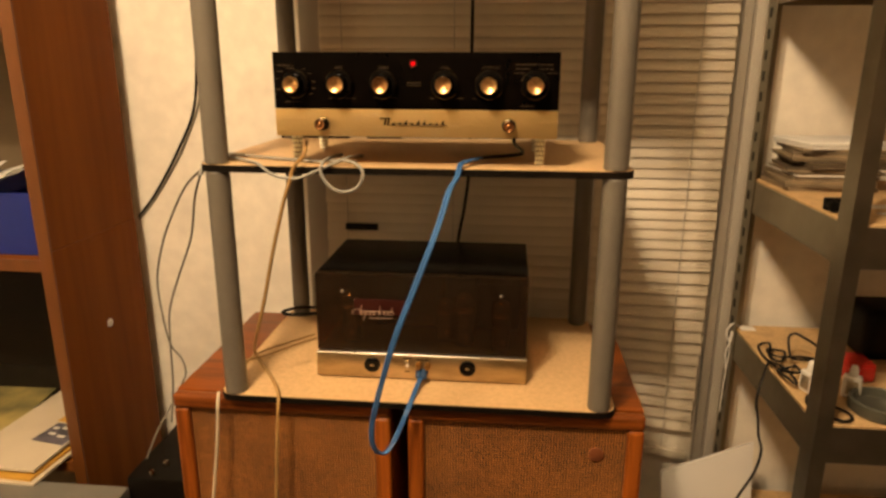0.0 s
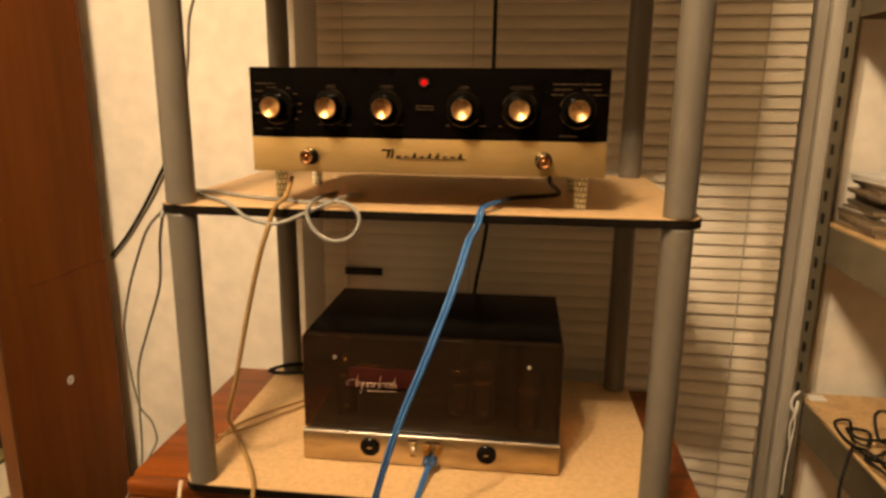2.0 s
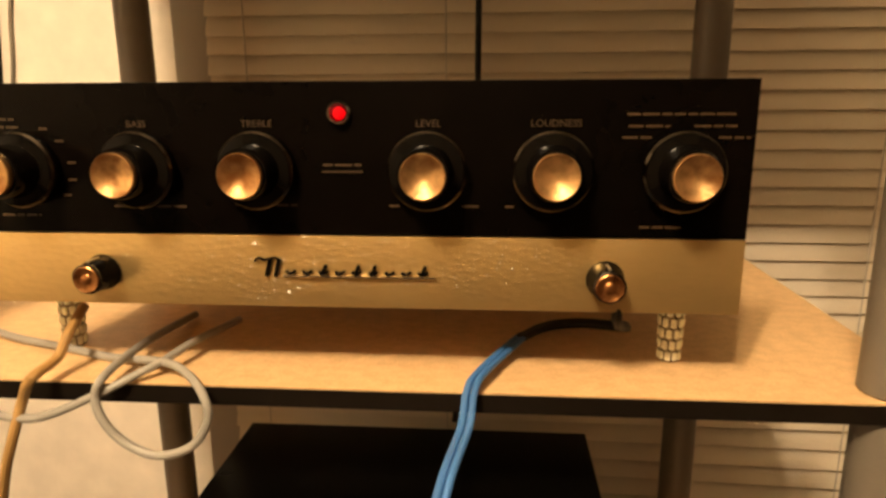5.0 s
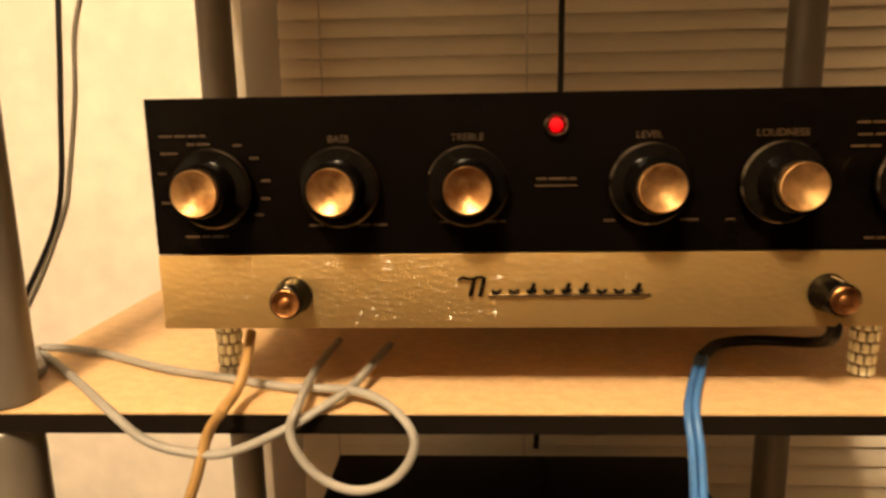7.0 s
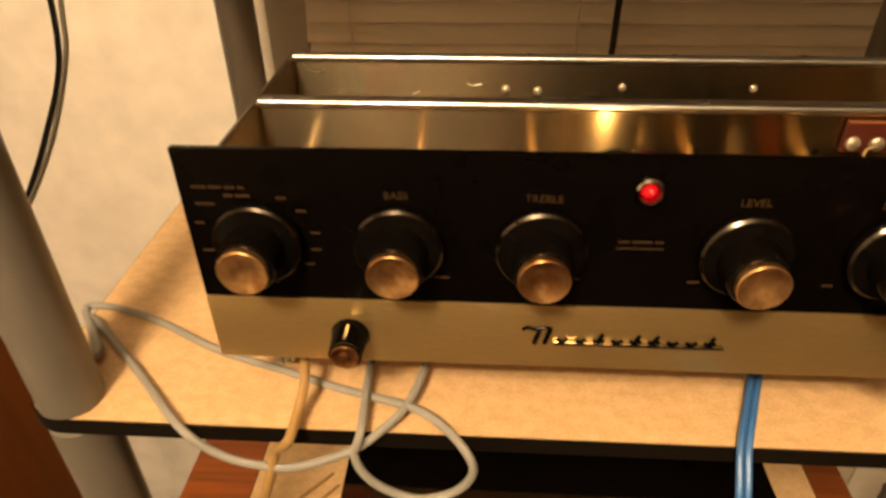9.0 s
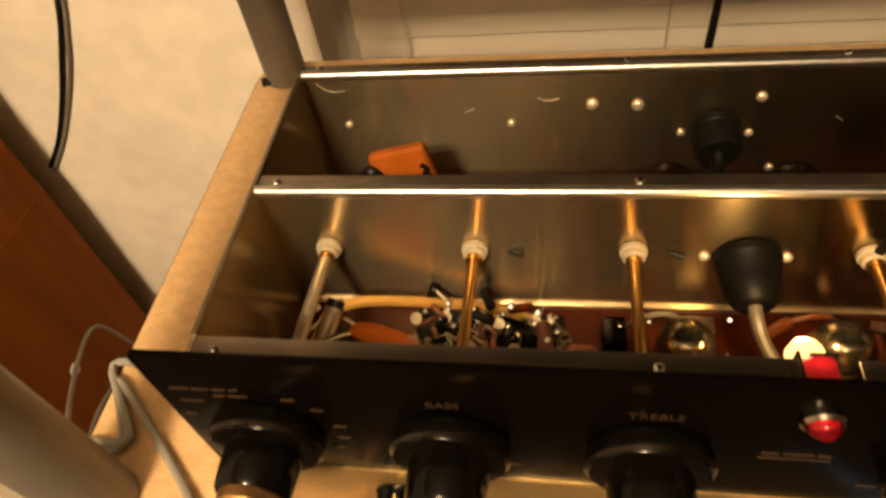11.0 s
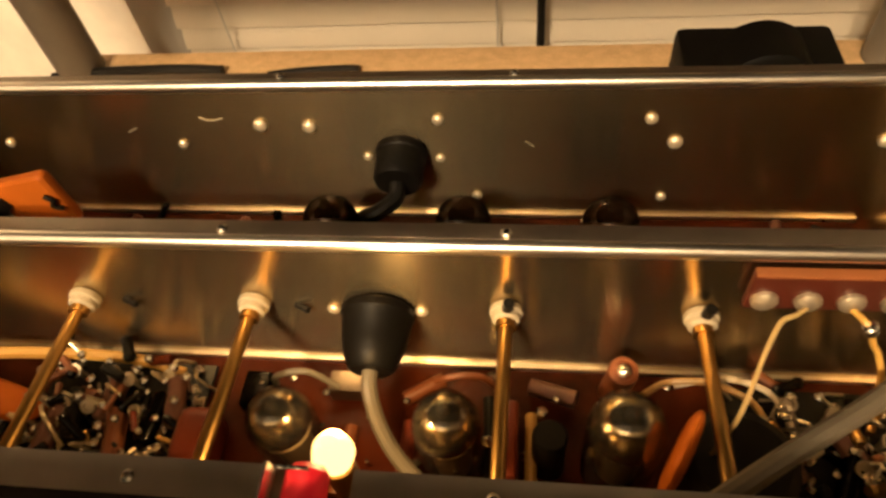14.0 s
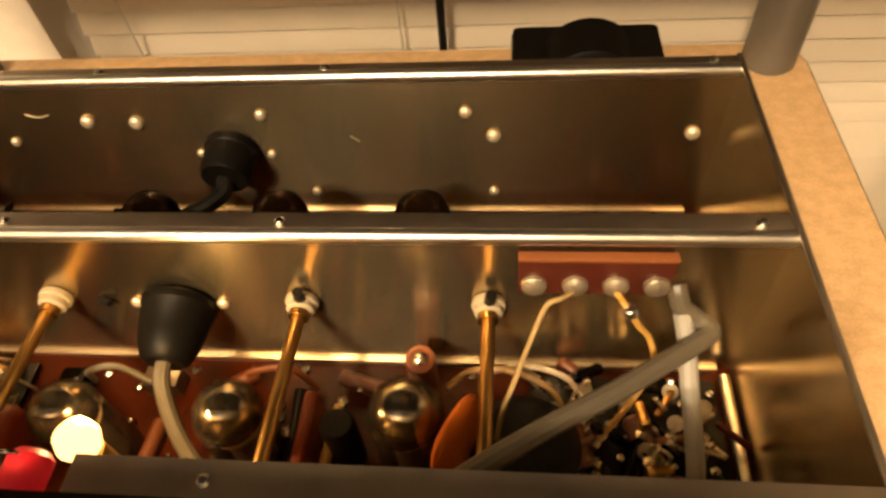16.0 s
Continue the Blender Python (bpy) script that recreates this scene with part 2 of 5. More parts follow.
M = dict(
    wall=material("wallpaper_cream", (0.83, 0.755, 0.635), 0.85, vary=0.10, scale=30, ior=1.3, bump=0.2, bump_scale=160),
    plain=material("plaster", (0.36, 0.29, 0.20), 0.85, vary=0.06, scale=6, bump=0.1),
    # dark brown for the unseen east wall, to dim what the steel reflects
    dark_wall=material("unseen_dark_wall", (0.085, 0.050, 0.028), 0.7, vary=0.15, scale=8, bump=0.1, stretch=(1, 1, 0.2)),
    back_board=material("brown_back_board", (0.19, 0.135, 0.075), 0.7, vary=0.15, scale=10),
    # near-black that paints the shade at the back of the lower recess
    recess_dark=material("recess_shade_black", (0.010, 0.007, 0.004), 0.6, vary=0.3, scale=30, ior=1.3),
    carpet=material("carpet_brown", (0.055, 0.036, 0.025), 0.95, vary=0.3, scale=120, bump=0.8, bump_scale=500),
    ceiling=material("ceiling_paint", (0.62, 0.56, 0.46), 0.9, vary=0.03, scale=8, bump=0.15),
    trim=material("trim_paint", (0.40, 0.36, 0.30), 0.5, vary=0.08, scale=14, bump=0.1, stretch=(1, 1, 0.2)),
    slat=material("blind_slat", (0.77, 0.68, 0.54), 0.42, vary=0.05, scale=12, piece=0.06),
    cord_white=material("ladder_cord", (0.55, 0.5, 0.42), 0.9),
    pole=material("grey_lacquer", (0.140, 0.121, 0.095), 0.42, vary=0.06, scale=60, bump=0.04, coat=0.15),
    cap=material("black_plastic", (0.005, 0.004, 0.003), 0.42, vary=0.2, ior=1.25),
    maple=material("maple_laminate", (0.71, 0.475, 0.245), 0.45, vary=0.05, scale=760, bump=0.03, stretch=(0.8, 1, 1),
                   second=(0.59, 0.38, 0.185), ior=1.4),
    edge=material("dark_edge_band", (0.007, 0.005, 0.0035), 0.5, vary=0.2, scale=40, ior=1.15),
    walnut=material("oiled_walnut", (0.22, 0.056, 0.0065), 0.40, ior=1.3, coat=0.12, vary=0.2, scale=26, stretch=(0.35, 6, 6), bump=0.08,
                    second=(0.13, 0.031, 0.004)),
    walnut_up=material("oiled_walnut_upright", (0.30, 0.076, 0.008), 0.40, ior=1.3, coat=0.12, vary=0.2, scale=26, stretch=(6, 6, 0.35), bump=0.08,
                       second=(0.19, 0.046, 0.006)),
    grille=weave_material("grille_cloth", (0.56, 0.20, 0.028), (0.026, 0.008, 0.0012)),
    mahogany=material("mahogany_board", (0.175, 0.053, 0.0080), 0.46, vary=0.08, scale=9, stretch=(4, 4, 0.3), bump=0.02,
                      second=(0.128, 0.035, 0.0048), ior=1.12),
    board_edge=material("orange_edge_band", (0.125, 0.040, 0.0065), 0.45, vary=0.15, scale=20, stretch=(4, 4, 0.3)),
    panel=material("black_panel", (0.0020, 0.0014, 0.0010), 0.22, vary=0.2, scale=80, ior=1.13, rough_vary=0.05),
    gold=material("champagne_anodised", (0.83, 0.575, 0.23), 0.30, metal=0.87, vary=0.03, scale=60, bump=0.22, bump_scale=330, dimpled=True, stretch=(0.6, 1, 1.15), coat=0.35, sparkle=0.0022,
                  rough_vary=0.03, deep=0.0005),
    brass=material("brass", (0.38, 0.22, 0.068), 0.36, metal=1.0, vary=0.15, scale=140, bump=0.05),
    spun=material("spun_brass_cap", (0.88, 0.56, 0.25), 0.32, metal=0.95, vary=0.15, scale=170, bump=0.12, second=(0.40, 0.17, 0.055)),
    small_cap=material("tarnished_copper_cap", (0.50, 0.235, 0.085), 0.30, metal=0.95, vary=0.2, scale=260, bump=0.1, second=(0.22, 0.075, 0.02)),
    dark_chrome=material("worn_dark_chrome", (0.075, 0.062, 0.050), 0.2, metal=1.0, vary=0.5, scale=160),
    chrome=material("chrome", (0.36, 0.32, 0.27), 0.16, metal=1.0, vary=0.05),
    bakelite=material("black_bakelite", (0.0025, 0.002, 0.0016), 0.11, vary=0.2, scale=40, ior=1.24),
    # darker steel; on the top folds it stands in for dark reflections
    fold=material("darkened_dull_steel", (0.28, 0.23, 0.18), 0.44, metal=1.0, vary=0.2, scale=60, bump=0.05),
    steel=material("plated_steel", (0.64, 0.505, 0.305), 0.25, metal=1.0, vary=0.14, scale=16,
                   rough_vary=0.05, brushed=0.86, stretch=(0.8, 1, 0.55), second=(0.49, 0.385, 0.23), bump=0.03, bump_scale=60),
    rim=material("bright_steel_edge", (0.85, 0.80, 0.72), 0.3, metal=1.0, vary=0.05, scale=40, bump=0.03),
    amp_steel=material("nickel_chassis", (0.54, 0.43, 0.265), 0.30, metal=1.0, vary=0.25, scale=60, bump=0.08, stretch=(0.25, 1, 1), second=(0.36, 0.28, 0.165)),
    smoke=glass_material("smoked_acrylic", (0.60, 0.39, 0.22), 0.09, 0.70, 0.07, 1.4),
    smoke_frame=material("smoked_edge", (0.0022, 0.0015, 0.0010), 0.24, ior=1.12),
    clear=glass_material("clear_glass", (0.96, 0.89, 0.76), 0.04, 0.60, 0.02, 1.85),
    getter=material("silvery_getter", (0.80, 0.71, 0.55), 0.20, metal=1.0, vary=0.3, scale=200, second=(0.34, 0.27, 0.18), bump=0.25, bump_scale=240),
    crystal=glass_material("moulded_glass_foot", (0.95, 0.88, 0.72), 0.06, 0.45),
    stud=material("glass_stud", (0.92, 0.84, 0.64), 0.12, metal=0.0, vary=0.2, scale=200),
    tinned=material("tinned_lug", (0.48, 0.41, 0.30), 0.38, metal=0.8, vary=0.2, scale=300, bump=0.2),
    screw_head=material("plated_screw", (0.66, 0.56, 0.40), 0.42, metal=0.7, vary=0.1, scale=300),
    pilot_glow=glow_material("lit_pilot", (1.0, 0.04, 0.09), 1.9),
    ruby=glass_material("ruby_lens", (0.75, 0.02, 0.04), 0.06, 0.5, 0.25, 1.6),
    dark_glass=glass_material("dark_valve_glass", (0.22, 0.10, 0.05), 0.12, 0.55, 0.05, 1.45),
    nylon=material("white_nylon", (0.34, 0.285, 0.195), 0.5, vary=0.08),
    rubber=material("black_rubber", (0.003, 0.0026, 0.002), 0.5, vary=0.2, ior=1.18),
    lead_grey=material("dark_grey_lead", (0.080, 0.066, 0.046), 0.45, vary=0.1, scale=60),
    strip_top=material("paxolin_edge", (0.19, 0.06, 0.016), 0.5),
    board_red=material("red_circuit_board", (0.050, 0.0085, 0.0018), 0.32, ior=1.16, vary=0.5, scale=90, bump=0.1),
    paxolin=material("brown_paxolin", (0.055, 0.010, 0.0045), 0.4, vary=0.2, scale=60),
    solder=material("solder", (0.70, 0.67, 0.62), 0.22, metal=1.0, vary=0.1, scale=200, bump=0.2),
    orange=material("orange_drop", (0.36, 0.085, 0.008), 0.5, vary=0.25, scale=60, ior=1.2),
    anode=material("grey_anode", (0.14, 0.105, 0.07), 0.45, metal=0.4),
    red_cap=material("dark_red_capacitor", (0.14, 0.022, 0.007), 0.4, vary=0.15, ior=1.35),
    mauve=material("mauve_tubular", (0.13, 0.055, 0.035), 0.4, vary=0.2, scale=90, ior=1.35),
    copper=material("brown_resistor", (0.17, 0.05, 0.016), 0.4, vary=0.2),
    grey_wire=material("grey_cable", (0.27, 0.255, 0.225), 0.5, vary=0.08, scale=60),
    bare_copper=material("pale_sleeving", (0.30, 0.20, 0.075), 0.5, vary=0.1, scale=60),
    tan_wire=material("tan_cable", (0.36, 0.21, 0.07), 0.45, vary=0.1, scale=60),
    cream_wire=material("cream_cable", (0.60, 0.50, 0.36), 0.55, vary=0.08, scale=60),
    yellow_wire=material("yellow_wire", (0.50, 0.28, 0.06), 0.45),
    blue_wire=material("blue_cable", (0.042, 0.140, 0.365), 0.4, vary=0.1, scale=60),
    plug_blue=material("dark_blue_plastic", (0.022, 0.060, 0.14), 0.4, vary=0.1),
    black_wire=material("black_cable", (0.005, 0.004, 0.003), 0.5, vary=0.2, ior=1.35),
    dull_wire=material("olive_cable", (0.17, 0.145, 0.105), 0.55, vary=0.1),
    print_gold=material("gold_print", (0.036, 0.018, 0.005), 0.5, vary=0.2, scale=200),
    bulb=glow_material("lit_bulb", (1.0, 0.60, 0.19), 2.8),
    jewel=glow_material("red_jewel", (0.45, 0.004, 0.010), 0.26),
    badge_red=material("badge_red", (0.032, 0.004, 0.002), 0.5, ior=1.3),
    badge_silver=material("badge_silver", (0.50, 0.34, 0.25), 0.4, metal=0.4),
    zinc=material("galvanised_steel", (0.265, 0.24, 0.18), 0.34, metal=0.97, vary=0.18, scale=24, bump=0.06),
    chip=material("chipboard", (0.55, 0.36, 0.17), 0.75, vary=0.2, scale=180, bump=0.2),
    paper=material("white_paper", (0.74, 0.71, 0.66), 0.8, vary=0.03, scale=8, piece=0.05),
    pile_paper=material("dull_tan_paper", (0.56, 0.48, 0.36), 0.75, vary=0.06, scale=14, piece=0.06),
    blue_bin=material("blue_plastic", (0.012, 0.025, 0.20), 0.4, vary=0.1),
    silver=material("silver_case", (0.27, 0.26, 0.235), 0.4, metal=0.5, vary=0.08),
    folder=material("yellow_card", (0.50, 0.27, 0.035), 0.55, vary=0.15, scale=20),
    mag=material("printed_cover", (0.40, 0.30, 0.10), 0.45, vary=0.4, scale=14, second=(0.10, 0.12, 0.06)),
    photo=material("dark_photo", (0.10, 0.09, 0.11), 0.4, vary=0.6, scale=40),
    sleeve=material("record_sleeve", (0.17, 0.125, 0.075), 0.45, vary=0.3, scale=30, piece=0.55),
    red_plastic=material("red_plastic", (0.45, 0.02, 0.015), 0.35),
    white_plastic=material("white_plastic", (0.70, 0.66, 0.60), 0.4, vary=0.05),
    dish=material("dark_green_tin", (0.10, 0.10, 0.08), 0.35, metal=0.4),
)


# ---- builders ----
def part(name, bm, mat, parent, label=""):
    """One mesh object under a thing or a part."""
    for f in bm.faces:
        f.smooth = True
    data = bpy.data.meshes.new(name)
    bm.normal_update()
    bm.to_mesh(data)
    bm.free()
    data.materials.append(M[mat])
    data.set_sharp_from_angle(angle=radians(35))
    ob = new(name, data)
    ob.parent = parent
    if label:
        tagged(ob, label)
    return ob


def thing(name, label, category, at=(0, 0, 0), group="", kind=""):
    ob = new(name)
    ob.empty_display_size = 0.05
    ob.location = at
    return tagged(ob, label, category, group, kind)


def solo(name, bm, mat, label, category, group="", kind=""):
    return tagged(part(name, bm, mat, None), label, category, group, kind)


def block(x0, x1, y0, y1, z0, z1, bevel=0.0, bm=None, steps=2):
    own = bmesh.new()
    bmesh.ops.create_cube(own, size=1)
    for v in own.verts:
        v.co = Vector(((x0 + x1) / 2 + v.co.x * (x1 - x0), (y0 + y1) / 2 + v.co.y * (y1 - y0), (z0 + z1) / 2 + v.co.z * (z1 - z0)))
    if bevel:
        bmesh.ops.bevel(own, geom=own.edges[:], offset=bevel, segments=steps, affect="EDGES", profile=0.6)
    return join(bm, own)


def join(bm, own):
    if bm is None:
        return own
    keep = {}
    for v in own.verts:
        keep[v] = bm.verts.new(v.co)
    for f in own.faces:
        try:
            bm.faces.new([keep[v] for v in f.verts])
        except ValueError:
            pass
    own.free()
    return bm


def turned(profile, base, axis=(0, 0, 1), seg=24, bm=None):
    """A turned body: (radius, distance along the axis) pairs from base."""
    bm = bm or bmesh.new()
    q = Vector((0, 0, 1)).rotation_difference(Vector(axis).normalized())
    rings = []
    for r, h in profile:
        if r < 1e-6:
            rings.append([bm.verts.new(Vector(base) + q @ Vector((0, 0, h)))])
        else:
            rings.append([bm.verts.new(Vector(base) + q @ Vector((r * math.cos(a), r * math.sin(a), h)))
                          for a in (2 * math.pi * i / seg for i in range(seg))])
    for a, b in zip(rings, rings[1:]):
        for i in range(seg):
            j = (i + 1) % seg
            if len(a) == 1 and len(b) > 1:
                bm.faces.new((a[0], b[i], b[j]))
            elif len(b) == 1 and len(a) > 1:
                bm.faces.new((a[i], a[j], b[0]))
            elif len(a) > 1:
                bm.faces.new((a[i], a[j], b[j], b[i]))
    for ring, flip in ((rings[0], True), (rings[-1], False)):
        if len(ring) > 1:
            bm.faces.new(ring[::-1] if flip else ring)
    return bm


def rod(a, b, r, seg=16, bm=None, r2=None):
    a, b = Vector(a), Vector(b)
    return turned([(r, 0), (r2 if r2 is not None else r, (b - a).length)], a, b - a, seg, bm)


def smooth_line(points, steps=6):
    p = [Vector(v) for v in points]
    p = [2 * p[0] - p[1]] + p + [2 * p[-1] - p[-2]]
    out = []
    for i in range(1, len(p) - 2):
        for k in range(steps):
            t = k / steps
            a, b, c, d = p[i - 1], p[i], p[i + 1], p[i + 2]
            out.append(0.5 * ((2 * b) + (c - a) * t + (2 * a - 5 * b + 4 * c - d) * t * t + (3 * b - a - 3 * c + d) * t ** 3))
    return out + [p[-2]]


def wire(points, r, seg=8, bm=None, steps=6, shift=(0, 0, 0)):
    """A round cable along a smooth line."""
    bm = bm or bmesh.new()
    line = [v + Vector(shift) for v in smooth_line(points, steps)]
    rings, side = [], None
    for i, v in enumerate(line):
        d = (line[min(i + 1, len(line) - 1)] - line[max(i - 1, 0)]).normalized()
        if side is None:
            side = d.orthogonal().normalized()
        side = (side - d * side.dot(d)).normalized()
        other = d.cross(side)
        rings.append([bm.verts.new(v + r * (side * math.cos(a) + other * math.sin(a)))
                      for a in (2 * math.pi * k / seg for k in range(seg))])
    for a, b in zip(rings, rings[1:]):
        for k in range(seg):
            bm.faces.new((a[k], a[(k + 1) % seg], b[(k + 1) % seg], b[k]))
    bm.faces.new(rings[0][::-1])
    bm.faces.new(rings[-1])
    return bm


def slab(x0, x1, y0, y1, z0, z1, r, bm=None, seg=8):
    """A board with rounded corners in plan."""
    bm = bm or bmesh.new()
    ring = []
    for cx, cy, a0 in ((x1 - r, y1 - r, 0), (x0 + r, y1 - r, 90), (x0 + r, y0 + r, 180), (x1 - r, y0 + r, 270)):
        for k in range(seg + 1):
            a = radians(a0 + 90 * k / seg)
            ring.append((cx + r * math.cos(a), cy + r * math.sin(a)))
    low = [bm.verts.new((x, y, z0)) for x, y in ring]
    top = [bm.verts.new((x, y, z1)) for x, y in ring]
    bm.faces.new(low[::-1])
    bm.faces.new(top)
    for i in range(len(ring)):
        j = (i + 1) % len(ring)
        bm.faces.new((low[i], low[j], top[j], top[i]))
    return bm


def lettering(name, text, size, at, mat, parent, label=""):
    """Flat printed letters on an upright front, centred at a point."""
    curve = bpy.data.curves.new(name, "FONT")
    curve.body, curve.size, curve.align_x, curve.align_y, curve.extrude = text, size, "CENTER", "CENTER", 0.0001
    ob = bpy.data.objects.new(name, curve)
    scene.collection.objects.link(ob)
    data = bpy.data.meshes.new_from_object(ob.evaluated_get(bpy.context.evaluated_depsgraph_get()))
    bpy.data.objects.remove(ob)
    made = new(name, data)
    data.transform(pose(*at, 90, 0, 0))
    data.materials.clear()
    data.materials.append(M[mat])
    made.parent = parent
    if label:
        tagged(made, label)
    return made


def bar(name, x0, x1, z0, z1, y, mat, parent, label=""):
    return part(name, block(x0, x1, y - 0.0003, y, z0, z1), mat, parent, label)


# ---- the room ----
WALL_Y = 0.46
solo("floor", block(-1.9, 1.7, -3.4, WALL_Y + 0.1, -0.1, 0), "carpet", "brown carpeted floor", "floor", kind="structure")
solo("ceiling", block(-1.9, 1.7, -3.4, WALL_Y + 0.1, 2.45, 2.55), "ceiling", "off-white painted ceiling", "ceiling", kind="structure")
# unseen side walls: west kept pale, east dark, to shape the steel's reflections
solo("wall_west", block(-2.0, -1.9, -3.4, WALL_Y + 0.1, 0, 2.45), "wall", "unseen plain cream wall, kept pale to brighten reflections in the steel", "wall", kind="structure")
solo("wall_east", block(1.7, 1.8, -3.4, WALL_Y + 0.1, 0, 2.45), "dark_wall", "unseen plain brown wall, kept dark to dim reflections in the steel", "wall", kind="structure")
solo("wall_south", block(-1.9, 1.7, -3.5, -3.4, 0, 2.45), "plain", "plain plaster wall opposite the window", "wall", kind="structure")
# the window wall, with the opening behind the blind
WX0, WX1, WZ0, WZ1 = -0.262, 0.527, 0.47, 2.0
wall_north = thing("wall_north", "cream mottled wallpaper on the window wall", "wall", kind="structure")
part("wall_left", block(-1.9, WX0, WALL_Y, WALL_Y + 0.1, 0, 2.45), "wall", wall_north)
part("wall_right", block(WX1, 1.7, WALL_Y, WALL_Y + 0.1, 0, 2.45), "wall", wall_north)
part("wall_below", block(WX0, WX1, WALL_Y, WALL_Y + 0.1, 0, WZ0), "wall", wall_north)
part("wall_above", block(WX0, WX1, WALL_Y, WALL_Y + 0.1, WZ1, 2.45), "wall", wall_north)

window = thing("window_1", "dark window closed off by a venetian blind", "window", kind="structure")
part("window_pane", block(WX0, WX1, 0.53, 0.536, WZ0, WZ1), "cap", window)
trim = thing("trim", "greyish painted window casing", "window trim", kind="structure")
part("casing_right", block(WX1 + 0.001, WX1 + 0.018, WALL_Y - 0.018, WALL_Y, 0.0, 2.05, 0.004), "trim", trim)
part("casing_outer", block(WX1 + 0.019, WX1 + 0.039, WALL_Y - 0.028, WALL_Y, 0.0, 2.05, 0.004), "trim", trim)
part("casing_left", block(WX0 - 0.014, WX0 + 0.026, WALL_Y - 0.008, WALL_Y + 0.02, WZ0, 2.05, 0.003), "trim", trim)

blind = thing("venetian_blind", "cream venetian blind with closed slats, its lower end sagging", "blind")


def slat_mesh():
    bm = bmesh.new()
    rows = []
    for i in range(5):
        u = i / 4 - 0.5
        rows.append((u * 0.024, 0.0016 * (1 - 4 * u * u)))
    top, low = [], []
    for x in (-0.378, 0.378):
        top.append([bm.verts.new((x, a, b + 0.0004)) for a, b in rows])
        low.append([bm.verts.new((x, a, b - 0.0004)) for a, b in rows])
    for i in range(4):
        bm.faces.new((top[0][i], top[1][i], top[1][i + 1], top[0][i + 1]))
        bm.faces.new((low[0][i], low[0][i + 1], low[1][i + 1], low[1][i]))
    bm.faces.new((top[0][0], low[0][0], low[1][0], top[1][0]))
    bm.faces.new((top[0][4], top[1][4], low[1][4], low[0][4]))
    for k in (0, 1):
        bm.faces.new((*top[k], *low[k][::-1]) if k else (*top[k][::-1], *low[k]))
    return bm


BLIND_Y, PITCH = WALL_Y - 0.014, 0.0196
first, jitter = None, random.Random(5)
for i in range(43):
    if first is None:
        slat = first = part("slat", slat_mesh(), "slat", blind)
    else:
        slat = new("slat", first.data)
        slat.parent = blind
    # the lower slats hang down at one end
    dip = max(0, i - 27) * 0.46
    z = 1.3299 - PITCH * (i - 3) - 0.30 * math.sin(radians(dip))
    slat.matrix_basis = pose(0.1435 + jitter.uniform(-0.0009, 0.0007), BLIND_Y, z, 69 + jitter.uniform(-2.2, 2.2), dip + jitter.uniform(-0.15, 0.15), 0)
part("bottom_rail", block(-0.236, 0.518, BLIND_Y - 0.007, BLIND_Y + 0.005, -0.009, 0.009, 0.003), "slat", blind, "cream bottom rail").matrix_basis = pose(0, 0, 0.4845, 0, 7.4, 0)
for x in (-0.19, 0.02, 0.29, 0.46):
    part("ladder_cord", rod((x, BLIND_Y - 0.0125, 0.495 - 0.12 * x), (x, BLIND_Y - 0.0125, 1.42), 0.0008, 6), "cord_white", blind)
part("vent_slot", block(-0.194, -0.129, BLIND_Y - 0.018, BLIND_Y - 0.013, 0.893, 0.906, 0.001), "cap", blind, "small dark bar on the blind")

# ---- the tubular rack ----
SX0, SX1, SY0, SY1 = -0.297, 0.2870, 0.025, 0.388
TX, TY = (-0.2725, 0.2625), (0.0395, 0.367)
SHELVES = (0.7377, 1.080, 1.425)
rack = thing("shelf_rack", "rack of maple shelves on grey metal tubes", "rack", (0, 0.2, 0.72))


def loose(ob):
    """Keeps a part's place where it was built, though its thing stands elsewhere."""
    ob.matrix_parent_inverse = Matrix.Translation(ob.parent.location).inverted() if ob.parent.parent is None else Matrix()
    return ob


for z in SHELVES:
    loose(part("shelf_board", slab(SX0, SX1, SY0, SY1, z - 0.0102, z - 0.001, 0.024), "edge", rack, "dark-edged shelf board"))
    loose(part("laminate", slab(SX0 + 0.0012, SX1 - 0.0012, SY0 + 0.0012, SY1 - 0.0012, z - 0.001, z, 0.023), "maple", rack, "pale maple laminate top"))
for x in TX:
    for y in TY:
        for z0, z1 in zip(SHELVES, (*SHELVES[1:], 1.62)):
            loose(part("tube", turned([(0.0150, 0.0002), (0.0159, 0.0014), (0.0159, z1 - 0.0122 - z0), (0.0146, z1 - 0.0104 - z0)], (x, y, z0), seg=32), "pole", rack, "grey lacquered tube"))

# a component on the upper shelf, above the view; it shades the blind
receiver = thing("audio_receiver", "dark audio component standing on the upper shelf", "receiver")
part("case", block(-0.285, 0.288, 0.072, 0.356, 1.433, 1.655, 0.004), "cap", receiver)
part("face_plate", block(-0.28, 0.283, 0.066, 0.0715, 1.436, 1.650, 0.002), "silver", receiver)
for x in (-0.23, 0.23):
    for y in (0.10, 0.32):
        part("foot", turned([(0.012, 0), (0.012, 0.008)], (x, y, 1.4252), seg=14), "cap", receiver)

